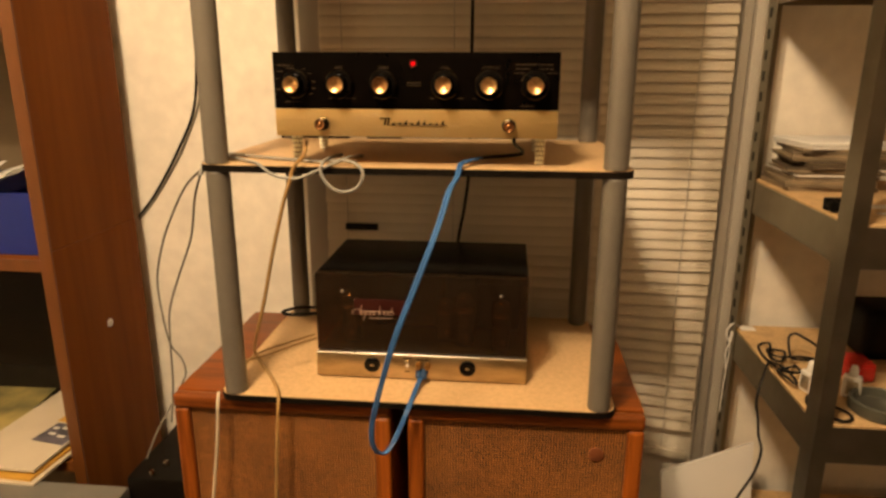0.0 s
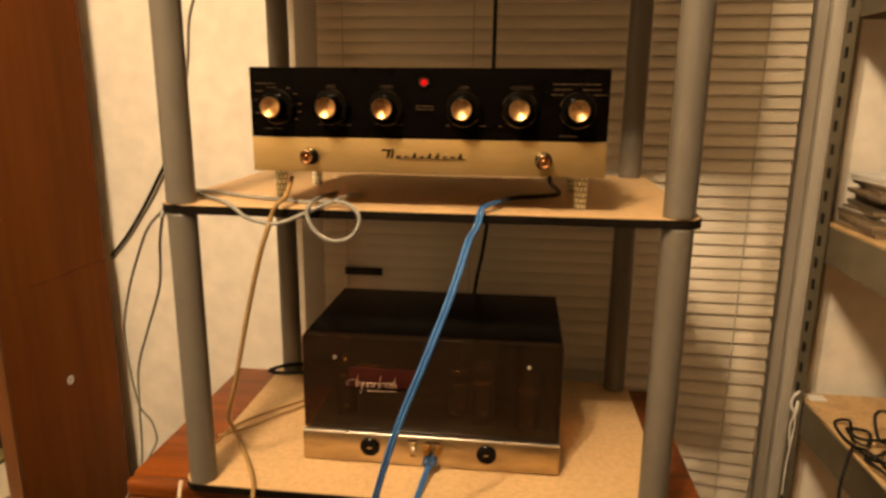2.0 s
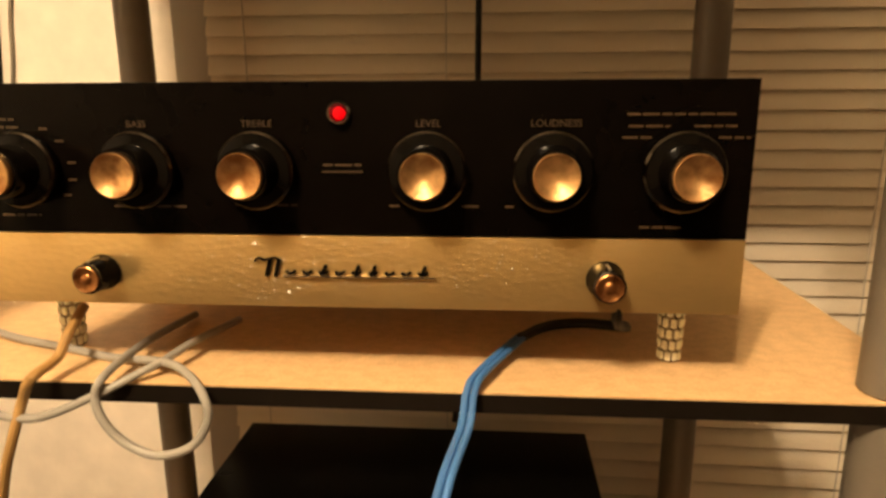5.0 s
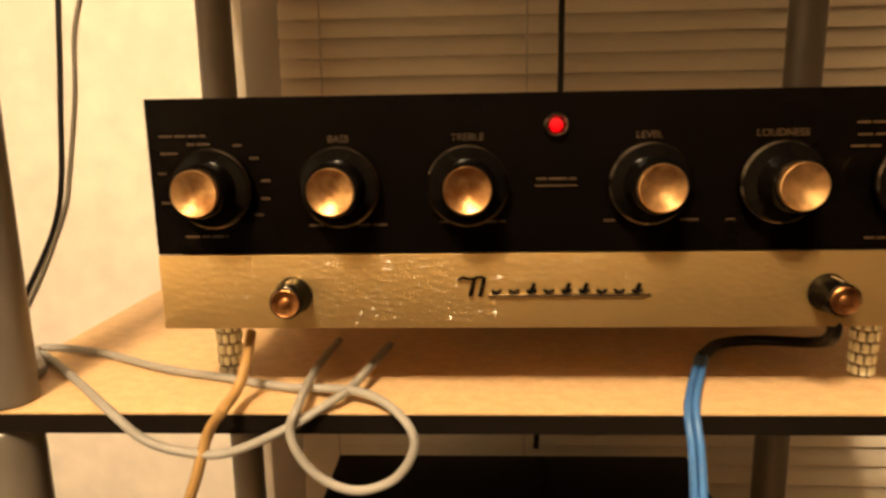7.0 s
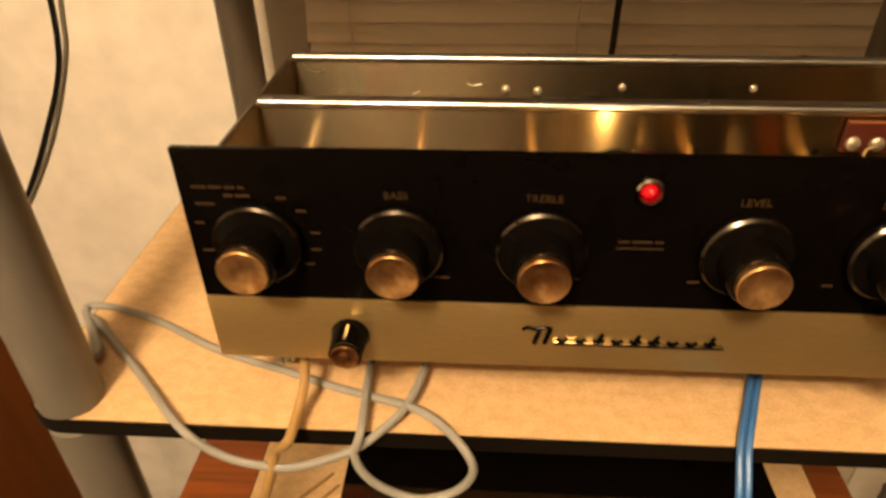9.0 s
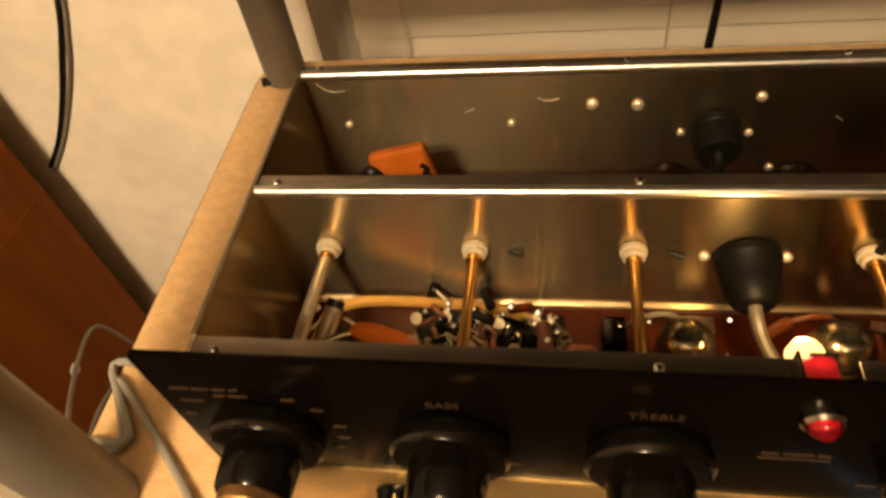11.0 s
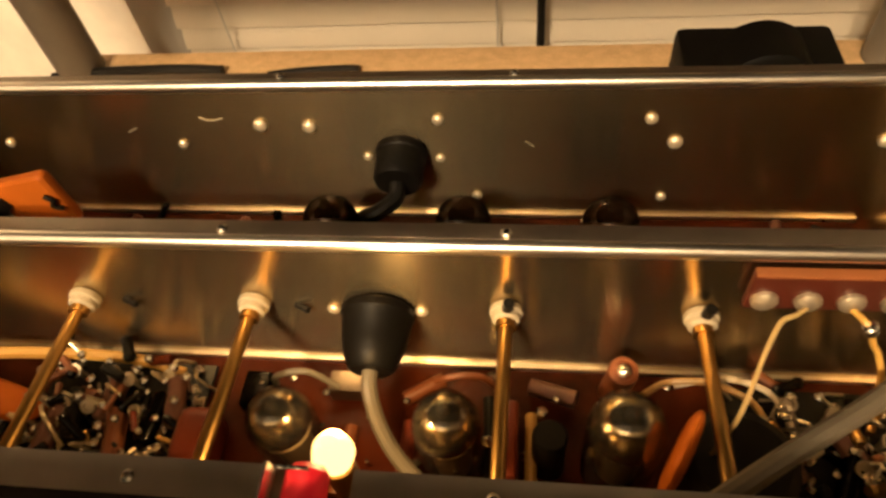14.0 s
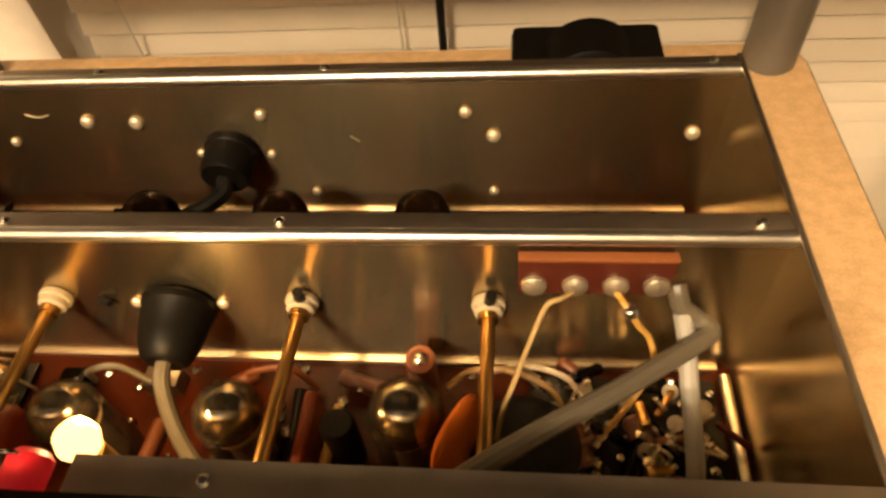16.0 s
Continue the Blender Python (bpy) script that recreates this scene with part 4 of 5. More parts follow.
tag_bm = block(-0.0124, 0.0124, -0.0030, 0.0030, -0.0110, 0.0110, 0.0028, None, 3)
tag_bm.transform(pose(-0.1271, 0.1456, 1.1913, -8, -13.8, 0))
tag_cap = part("capacitor", tag_bm, "orange", pre, "flat orange capacitor")
part("clip", wire([(-0.1440, 0.1440, 1.1800), (-0.1430, 0.1430, 1.1900), (-0.1400, 0.1425, 1.1935), (-0.1370, 0.1425, 1.1900)], 0.0026, 10), "cap", tag_cap)
part("spot", wire([(-0.1190, 0.1420, 1.1975), (-0.1165, 0.1418, 1.1955), (-0.1180, 0.1418, 1.1930), (-0.1150, 0.1420, 1.1915)], 0.0010, 8), "cap", tag_cap, "black marking on the capacitor")
disc = bmesh.new()
bmesh.ops.create_uvsphere(disc, u_segments=20, v_segments=12, radius=1)
for v in disc.verts:
    v.co = Vector((math.copysign(abs(v.co.x) ** 0.7, v.co.x) * 0.0115, v.co.y * 0.0027, math.copysign(abs(v.co.z) ** 0.7, v.co.z) * 0.0165))
disc.transform(pose(0.0888, 0.0725, 1.1730, 0, 0, 62))
part("capacitor", disc, "orange", pre, "flat orange disc capacitor standing on edge")
part("capacitor", block(-0.0625, -0.0500, 0.066, 0.084, DECK, 1.1650, 0.0045, None, 4), "red_cap", pre, "flat dark red capacitor")
seated("capacitor", block(0.0385, 0.0425, 0.062, 0.086, GRID, 1.176, 0.0018, None, 3), "red_cap", pre, "dark red capacitor plate")
seated("capacitor", turned([(0.0044, 0), (0.0050, 0.001), (0.0050, 0.022), (0.0044, 0.023)], (0.0515, 0.073, GRID), seg=20), "cap", pre, "black can capacitor")
seated("capacitor", turned([(0.014, 0), (0.016, 0.001), (0.016, 0.014), (0.013, 0.016)], (0.104, 0.072, GRID), seg=22), "cap", pre, "squat black choke")
part("resistor", rod((0.0752, 0.1030, DECK), (0.0760, 0.0990, 1.1700), 0.0046, 18), "copper", pre, "brown resistor with a soldered end")
part("resistor_end", turned([(0.0046, 0), (0.0044, 0.0008), (0.0032, 0.0010), (0.0030, 0.0004), (0.0016, 0.0006), (0.0012, 0.0022), (0, 0.0024)], (0.0760, 0.0990, 1.1700), (0.03, -0.18, 1), 18), "copper", pre, "ringed end of the resistor")
part("solder_blob", turned([(0.0019, 0), (0.0022, 0.0008), (0.0012, 0.0018), (0, 0.0021)], (0.0760, 0.0985, 1.1710), (0.03, -0.18, 1), 12), "solder", pre, "bright soldered end of the resistor")
seated("resistor", rod((-0.158, 0.064, 1.164), (-0.150, 0.088, 1.178), 0.0042, 14), "fold", pre, "grey tubular resistor")
seated("resistor_end", rod((-0.150, 0.088, 1.178), (-0.1490, 0.0905, 1.1795), 0.0040, 14), "cap", pre)
part("wire_lead", wire([(-0.158, 0.082, 1.160), (-0.152, 0.089, 1.169), (-0.140, 0.096, 1.168), (-0.115, 0.102, 1.160), (-0.090, 0.104, 1.154), (-0.073, 0.1013, 1.150)], 0.0021, 8), "yellow_wire", pre, "yellow sleeved lead")
seated("wire_lead", wire([(-0.168, 0.078, 1.163), (-0.166, 0.088, 1.170), (-0.160, 0.092, 1.172), (-0.164, 0.098, 1.164)], 0.0013, 8), "cream_wire", pre)
seated("wire_lead", wire([(-0.170, 0.140, 1.163), (-0.168, 0.146, 1.172), (-0.162, 0.146, 1.173), (-0.156, 0.142, 1.166)], 0.0022, 8), "cream_wire", pre)
seated("wire_lead", wire([(0.090, 0.098, 1.166), (0.105, 0.100, 1.168), (0.118, 0.096, 1.167), (0.124, 0.086, 1.162)], 0.0010, 6), "cream_wire", pre)
part("post", rod((0.0489, 0.091, 1.1526), (0.0490, 0.062, 1.1600), 0.0018, 10), "yellow_wire", pre, "yellow sleeved lead")
# small parts between the valves
seated("capacitor", block(-0.020, -0.008, 0.091, 0.0985, GRID, 1.1655, 0.0008), "fold", pre, "small grey can")
seated("capacitor", block(0.004, 0.013, 0.050, 0.058, GRID, 1.1665, 0.0015), "cap", pre, "small black block")
seated("capacitor", block(-0.049, -0.040, 0.084, 0.097, GRID, 1.1660, 0.0015), "smoke_frame", pre, "small black block")
for a, b, r, look_of in (((0.006, 0.090, 1.164), (0.018, 0.097, 1.165), 0.0024, "copper"), ((0.046, 0.097, 1.163), (0.060, 0.092, 1.165), 0.0028, "mauve"),
                         ((0.033, 0.092, 1.163), (0.035, 0.060, 1.163), 0.0020, "cap"), ((-0.046, 0.056, 1.164), (-0.034, 0.052, 1.165), 0.0026, "mauve"),
                         ((-0.012, 0.058, 1.163), (-0.010, 0.080, 1.163), 0.0022, "copper"), ((0.056, 0.054, 1.163), (0.068, 0.056, 1.164), 0.0026, "cap"),
                         ((0.008, 0.066, 1.163), (0.009, 0.082, 1.164), 0.0024, "red_cap")):
    seated("resistor", rod(a, b, r, 14), look_of, pre, "small tubular component")
for pts, look_of in (([(-0.040, 0.095, 1.160), (-0.036, 0.093, 1.170), (-0.026, 0.094, 1.172), (-0.016, 0.092, 1.166)], "dull_wire"),
                     ([(0.012, 0.096, 1.160), (0.018, 0.095, 1.169), (0.030, 0.096, 1.170), (0.038, 0.094, 1.161)], "copper"),
                     ([(0.080, 0.096, 1.161), (0.088, 0.098, 1.168), (0.100, 0.097, 1.170), (0.112, 0.092, 1.168), (0.118, 0.084, 1.161)], "tan_wire"),
                     ([(-0.158, 0.138, 1.176), (-0.157, 0.136, 1.190), (-0.151, 0.136, 1.193), (-0.146, 0.137, 1.184)], "cream_wire")):
    seated("wire_lead", wire(pts, 0.0011, 8), look_of, pre)
# solder joints, tags and short leads crowding the deck
clutter = random.Random(4)
seated("tag_board", block(-0.122, -0.063, 0.050, 0.101, GRID + 0.0004, GRID + 0.0022, 0.0004), "cap", pre, "dark tag board")
seated("tag_board", block(0.106, 0.163, 0.046, 0.101, GRID + 0.0004, GRID + 0.0022, 0.0004), "cap", pre, "dark tag board")
joints, leads = bmesh.new(), bmesh.new()
for x0, x1, y0, y1, n in ((-0.120, -0.064, 0.052, 0.100, 95), (0.104, 0.162, 0.050, 0.100, 100), (-0.170, -0.116, 0.048, 0.078, 60), (-0.05, 0.09, 0.046, 0.100, 38)):
    for _ in range(n):
        x, y = clutter.uniform(x0, x1), clutter.uniform(y0, y1)
        z = GRID + clutter.uniform(0.003, 0.012)
        own = bmesh.new()
        bmesh.ops.create_icosphere(own, subdivisions=1, radius=clutter.uniform(0.0008, 0.0021))
        own.transform(Matrix.Translation((x, y, z)))
        join(joints, own)
        if x0 == -0.05 or clutter.random() < 0.6:
            continue
        wire([(x, y, z), (x + clutter.uniform(-0.006, 0.006), y + clutter.uniform(-0.005, 0.005), z + 0.003), (x + clutter.uniform(-0.009, 0.009), y + clutter.uniform(-0.008, 0.008), GRID)], 0.0006, 5, leads, 3)
for k in range(170):
    x0, x1, y0, y1 = clutter.choice(((-0.118, -0.066, 0.056, 0.100), (0.108, 0.160, 0.056, 0.100), (-0.168, -0.12, 0.052, 0.078), (0.10, 0.16, 0.12, 0.165), (-0.16, -0.04, 0.12, 0.165)))
    a = Vector((clutter.uniform(x0, x1), clutter.uniform(y0, y1), GRID + clutter.uniform(0.003, 0.011)))
    d = Vector((clutter.uniform(-1, 1), clutter.uniform(-1, 1), clutter.uniform(-0.25, 0.3))).normalized() * clutter.uniform(0.006, 0.012)
    look_of = clutter.choice(("cap", "cap", "bakelite", "copper", "copper", "mauve", "board_red", "brass", "bakelite", "red_cap"))
    body_r = clutter.uniform(0.0010, 0.0024)
    seated("component", turned([(body_r * 0.7, 0), (body_r, d.length * 0.12), (body_r * 0.88, d.length * 0.3), (body_r * 0.88, d.length * 0.7), (body_r, d.length * 0.88), (body_r * 0.7, d.length)], a, d, 12), look_of, pre)
for x, y in ((-0.0985, 0.0800), (-0.0880, 0.0905), (-0.0815, 0.0790), (-0.0950, 0.0930), (0.1340, 0.0900), (0.1560, 0.0880), (0.1130, 0.0860), (0.1380, 0.0740), (-0.1203, 0.0917), (-0.1090, 0.0928), (-0.0743, 0.0922), (-0.1203, 0.0814), (-0.1071, 0.0808), (0.1474, 0.0930), (0.1475, 0.0828), (0.1221, 0.0926)):
    seated("eyelet", turned([(0.0024, 0), (0.0024, 0.0010), (0.0014, 0.0010), (0.0014, 0.0002)], (x, y, 1.1675), (clutter.uniform(-0.2, 0.2), -0.7, 1), 16), "tinned", pre, "tinned eyelet")
    seated("eyelet_stem", rod((x, y + 0.001, GRID), (x, y + 0.0005, 1.1675), 0.0010, 8), "tinned", pre)
for k in range(6):
    x, y = -0.112 + 0.0085 * k, 0.064 + 0.006 * (k % 3)
    seated("resistor", turned([(0.0024, 0), (0.0034, 0.0012), (0.0034, 0.016), (0.0024, 0.0172)], (x, y, 1.1635), (0.15 * (-1) ** k, 1, 0.12), 16), ("mauve", "cap", "mauve", "copper", "bakelite", "mauve")[k], pre, "tubular component")
for k in range(4):
    x, y = 0.112 + 0.010 * k, 0.062 + 0.008 * (k % 2)
    seated("resistor", turned([(0.0024, 0), (0.0034, 0.0012), (0.0034, 0.016), (0.0024, 0.0172)], (x, y, 1.1630), (0.4 * (-1) ** k, 1, 0.1), 16), ("cap", "copper", "bakelite", "mauve")[k], pre, "tubular component")
tagged(seated("solder_joint", joints, "solder", pre, "bright solder joints"), kind="stuff")
tagged(seated("bare_lead", leads, "tinned", pre, "short dull leads"), kind="stuff")
# things behind the rear plate
part("rear_connector", block(0.1027, 0.1605, 0.204, 0.240, 1.160, 1.1925, 0.003), "rubber", pre, "black rear connector block")
part("connector_hump", turned([(0.017, 0), (0.0185, 0.001), (0.0185, 0.022), (0.016, 0.024)], (0.1325, 0.207, 1.1835), (0, 1, 0), 24), "rubber", pre)
part("connector_stem", block(0.112, 0.150, 0.1852, 0.2042, 1.164, 1.184, 0.002), "rubber", pre)

# ---- the power amplifier on the lower shelf ----
AX0, AX1, AY0, AY1, AZ0, AZ1 = -0.1645, 0.1605, 0.0985, 0.312, 0.7405, 0.9050
ATOP = 0.7785
amp = thing("power_amplifier", "valve power amplifier under a smoked cover with nickel chassis", "amplifier")
part("chassis", block(AX0, AX1, AY0 - 0.002, AY1, AZ0, ATOP - 0.0005, 0.0015), "amp_steel", amp, "nickel-plated chassis")
part("chassis_lip", block(AX0, AX1, AY0 - 0.003, AY0 + 0.004, ATOP, ATOP + 0.003, 0.0014, None, 4), "rim", amp, "bright rolled lip")
T = 0.003
cover = part("cover", block(AX0 + 0.001, AX1 - 0.001, AY0 + 0.004, AY0 + 0.004 + T, ATOP + 0.0035, AZ1 - 0.0035, 0.0008), "smoke", amp, "smoked see-through cover")
cover.visible_shadow = False
part("cover_side", block(AX0 + 0.001, AX0 + 0.001 + T, AY0 + 0.0075, AY1, ATOP + 0.0035, AZ1 - 0.0035), "smoke", cover)
part("cover_side", block(AX1 - 0.001 - T, AX1 - 0.001, AY0 + 0.0075, AY1, ATOP + 0.0035, AZ1 - 0.0035), "smoke", cover)
part("cover_top", block(AX0 + 0.001, AX1 - 0.001, AY0 + 0.0245, AY1, AZ1 - 0.003, AZ1, 0.0008), "smoke_frame", cover, "dark cover top")
part("cover_brow", block(AX0 + 0.001, AX1 - 0.001, AY0 + 0.004, AY0 + 0.024, AZ1 - 0.003, AZ1, 0.0012), "smoke", cover, "smoked front strip of the cover top").visible_shadow = False
part("cover_back", block(AX0 + 0.0045, AX1 - 0.0045, AY1 - 0.003, AY1, ATOP + 0.0035, AZ1 - 0.0035), "smoke_frame", cover)
part("name_plate", block(-0.1030, -0.0180, AY0 + 0.001, AY0 + 0.0036, 0.8430, 0.8680, 0.0008), "badge_red", amp, "dull red name plate")
for x0, x1, z, size, loops in ((-0.104, -0.092, 0.8440, 0.008, 1), (-0.092, -0.066, 0.8435, 0.0055, 4), (-0.062, -0.044, 0.8440, 0.0055, 3)):
    loop = [(x, AY0, zz) for x, _, zz in curl(x0, x1, z, size, loops)]
    part("script_mark", wire(loop, 0.0005, 6, None, 3), "badge_silver", amp, "silvery script strokes")
for x0, z0, x1, z1 in ((-0.0945, 0.8435, -0.0910, 0.8585), (-0.0885, 0.8340, -0.0855, 0.8480), (-0.0655, 0.8440, -0.0625, 0.8580), (-0.0470, 0.8440, -0.0440, 0.8570), (-0.0800, 0.8380, -0.0440, 0.8388)):
    part("script_mark", rod((x0, AY0, z0), (x1, AY0, z1), 0.0005, 6), "badge_silver", amp, "silvery script strokes")
for x in (-0.1213, 0.1195):
    part("cover_screw", turned([(0.0026, 0), (0.0024, 0.0012), (0.0014, 0.0022), (0, 0.0026)], (x, AY0 + 0.004, 0.879), (0, -1, 0.35), 14), "rim", amp, "bright screw head")
for x in (-0.0770, 0.0708):
    s = part("valve_socket", turned([(0.0125, 0), (0.0125, 0.002), (0.011, 0.0035), (0.005, 0.0035), (0.004, 0.001), (0, 0.001)], (x, AY0 - 0.002, 0.7625), (0, -1, 0), 28), "bakelite", amp, "round black socket")
    part("key", block(x - 0.003, x + 0.003, AY0 - 0.0058, AY0 - 0.005, 0.7615, 0.7635), "amp_steel", s)
for x in (-0.0038, 0.0098):
    part("input_jack", turned([(0.0055, 0), (0.0055, 0.003), (0.004, 0.003), (0.004, 0.010)], (x, AY0 - 0.002, 0.7645), (0, -1, 0), 18), "brass", amp)
sw = part("slide_switch", block(-0.026, -0.017, AY0 - 0.0035, AY0 - 0.002, 0.7560, 0.7720, 0.0005), "amp_steel", amp)
part("slider", block(-0.0235, -0.0195, AY0 - 0.006, AY0 - 0.0035, 0.7620, 0.7670, 0.0005), "white_plastic", sw)
for x0, x1, z in ((-0.028, -0.016, 0.7750), (-0.006, 0.012, 0.7735), (-0.026, -0.018, 0.7535)):
    bar("printed_mark", x0, x1, z - 0.0008, z + 0.0008, AY0 - 0.002, "cap", amp)
for x, y, h in ((0.030, 0.165, 0.070), (0.062, 0.150, 0.085), (0.120, 0.135, 0.082), (-0.12, 0.15, 0.085)):
    tube_v = valve(x, y, ATOP + 0.0035, 0.015, h, amp)
    # a bright steel bead stands in for the glint on each valve
    part("spring_clip", rod((x + 0.004, y - 0.0155, 0.7965), (x + 0.004, y - 0.0155, 0.8000), 0.0022, 10), "rim", tube_v, "bright bead standing in for a glint on the valve")
part("transformer", block(-0.09, 0.02, 0.21, 0.30, ATOP + 0.0035, 0.872, 0.004), "cap", amp, "black transformer under the cover")
part("transformer", block(0.075, 0.15, 0.21, 0.30, ATOP + 0.0035, 0.862, 0.004), "cap", amp, "black transformer under the cover")
for x, y in ((AX0 + 0.02, AY0 + 0.02), (AX1 - 0.02, AY0 + 0.02), (AX0 + 0.02, AY1 - 0.02), (AX1 - 0.02, AY1 - 0.02)):
    part("foot", turned([(0.009, 0), (0.009, 0.003)], (x, y, 0.7377), seg=14), "rubber", amp)

# ---- cables ----
def cable(name, points, r, mat, label, seg=8):
    return solo(name, wire(points, r, seg), mat, label, "cable")


cable("grey_cable", [(-0.304, 0.050, 1.060), (-0.298, 0.060, 1.080), (-0.275, 0.065, 1.083), (-0.293, 0.100, 1.083), (-0.249, 0.061, 1.083), (-0.209, 0.022, 1.083), (-0.190, 0.016, 1.071), (-0.170, 0.014, 1.066), (-0.150, 0.014, 1.066), (-0.123, 0.016, 1.077), (-0.109, 0.024, 1.083), (-0.098, 0.037, 1.087), (-0.091, 0.061, 1.089), (-0.087, 0.114, 1.083)], 0.0022, "grey_wire", "grey round cable hanging over the shelf edge", 10)
cable("grey_cable", [(-0.304, 0.056, 1.062), (-0.296, 0.066, 1.081), (-0.272, 0.069, 1.084), (-0.300, 0.109, 1.083), (-0.262, 0.103, 1.083), (-0.208, 0.076, 1.083), (-0.167, 0.062, 1.083), (-0.133, 0.050, 1.083), (-0.096, 0.036, 1.087), (-0.078, 0.025, 1.085), (-0.066, 0.014, 1.078), (-0.065, 0.012, 1.067), (-0.074, 0.012, 1.054), (-0.090, 0.011, 1.049), (-0.105, 0.012, 1.053), (-0.116, 0.012, 1.064), (-0.121, 0.014, 1.077), (-0.118, 0.020, 1.087), (-0.120, 0.064, 1.087), (-0.119, 0.122, 1.083)], 0.0022, "grey_wire", "grey round cable hanging in a loop below the shelf edge", 10)
cable("tan_cable", [(-0.152, 0.061, 1.108), (-0.148, 0.039, 1.100), (-0.150, 0.031, 1.090), (-0.151, 0.012, 1.087), (-0.160, 0.016, 1.074), (-0.165, 0.012, 1.056), (-0.174, 0.012, 1.030), (-0.194, 0.020, 0.966), (-0.220, 0.035, 0.878), (-0.245, 0.060, 0.814), (-0.288, 0.158, 0.743), (-0.244, 0.095, 0.743), (-0.211, 0.041, 0.743), (-0.199, 0.012, 0.738), (-0.202, 0.008, 0.695), (-0.211, 0.006, 0.576)], 0.0026, "tan_wire", "tan cable hanging from the upper shelf to the lower", 10)
cable("cream_cable", [(-0.294, 0.024, 0.742), (-0.292, 0.012, 0.724), (-0.297, 0.010, 0.668), (-0.314, 0.012, 0.561), (-0.335, 0.012, 0.426)], 0.0024, "cream_wire", "cream cable hanging in front of the speaker grille")
blue = thing("blue_cable_pair", "pair of blue signal cables looping down to the amplifier jacks", "cable")
BLUE = [(0.131, 0.041, 1.126), (0.131, 0.041, 1.112), (0.143, 0.082, 1.095), (0.124, 0.109, 1.087), (0.103, 0.105, 1.086), (0.086, 0.082, 1.087), (0.066, 0.034, 1.087), (0.061, 0.020, 1.083), (0.059, 0.006, 1.072), (0.052, -0.020, 1.061), (0.046, -0.040, 1.039), (0.036, -0.060, 1.007), (0.014, -0.075, 0.948), (-0.011, -0.075, 0.881), (-0.034, -0.060, 0.803), (-0.050, -0.045, 0.736), (-0.049, -0.035, 0.699), (-0.037, -0.020, 0.683), (-0.024, -0.002, 0.699), (-0.010, 0.012, 0.732), (-0.004, 0.050, 0.744), (0.001, 0.085, 0.752), (0.001, 0.104, 0.755)]
for s in (-0.0019, 0.0019):
    run = part("blue_lead", wire(BLUE[5:], 0.0018, 10, None, 6, (s, 0, 0)), "blue_wire", blue)
    part("black_sleeve", wire(BLUE[:6], 0.0023, 10, None, 6, (0, s, 0)), "black_wire", run, "black end sleeve")
    part("jack_plug", turned([(0.0035, 0), (0.0050, 0.002), (0.0055, 0.014), (0.0045, 0.018)], (BLUE[-1][0] + s * 2, 0.079, 0.752), (0, 1, 0.15), 14), "plug_blue", run, "dark blue plug")
cable("black_cable", [(-0.469, 0.4572, 1.372), (-0.482, 0.4572, 1.245), (-0.499, 0.4572, 1.126), (-0.544, 0.4572, 1.037), (-0.600, 0.4572, 0.951), (-0.642, 0.4572, 0.902)], 0.0025, "black_wire", "black cable hanging along the wall")
cable("olive_cable", [(-0.438, 0.4576, 1.372), (-0.4576, 0.4576, 1.315), (-0.466, 0.4576, 1.245), (-0.482, 0.4576, 1.165), (-0.494, 0.4576, 1.120), (-0.539, 0.4576, 1.031), (-0.597, 0.4576, 0.947), (-0.641, 0.4576, 0.896)], 0.0021, "dull_wire", "grey-brown cable beside the black one on the wall")
cable("olive_cable", [(-0.304, 0.050, 1.062), (-0.307, 0.060, 1.066), (-0.352, 0.100, 1.035), (-0.420, 0.180, 0.973), (-0.475, 0.240, 0.908), (-0.515, 0.280, 0.832), (-0.526, 0.300, 0.757), (-0.516, 0.300, 0.688), (-0.497, 0.300, 0.660), (-0.491, 0.300, 0.630), (-0.501, 0.300, 0.605), (-0.512, 0.262, 0.570), (-0.514, 0.215, 0.548), (-0.500, 0.150, 0.534)], 0.0017, "dull_wire", "thin grey-brown cable hanging behind the rack")
cable("olive_cable", [(-0.307, 0.060, 1.063), (-0.349, 0.120, 1.014), (-0.402, 0.200, 0.930), (-0.463, 0.260, 0.840), (-0.504, 0.290, 0.762), (-0.516, 0.300, 0.688), (-0.520, 0.300, 0.604), (-0.535, 0.305, 0.515)], 0.0017, "dull_wire", "thin grey-brown cable hanging behind the rack")
cable("black_cable", [(0.053, 0.425, 1.375), (0.053, 0.425, 1.257), (0.052, 0.425, 1.136), (0.051, 0.425, 1.022), (0.043, 0.425, 0.947), (0.035, 0.425, 0.903), (0.030, 0.400, 0.866)], 0.0030, "black_wire", "black mains cable hanging before the blind")
cable("olive_cable", [(-0.293, 0.114, 0.741), (-0.287, 0.163, 0.741), (-0.253, 0.210, 0.741), (-0.215, 0.254, 0.741)], 0.0016, "tan_wire", "thin wire lying on the lower shelf")
cable("olive_cable", [(-0.299, 0.135, 0.741), (-0.272, 0.154, 0.741), (-0.239, 0.199, 0.741), (-0.206, 0.240, 0.741)], 0.0016, "tan_wire", "thin wire lying on the lower shelf")
cable("black_cable", [(-0.288, 0.355, 1.0845), (-0.262, 0.360, 1.0845), (-0.225, 0.362, 1.0845), (-0.190, 0.362, 1.0845), (-0.164, 0.360, 1.0845)], 0.0034, "black_wire", "stout black cable lying behind the preamplifier")
cable("black_cable", [(-0.130, 0.355, 1.084), (-0.108, 0.359, 1.084), (-0.075, 0.361, 1.084), (-0.068, 0.360, 1.084)], 0.0024, "black_wire", "black cable end lying behind the preamplifier")
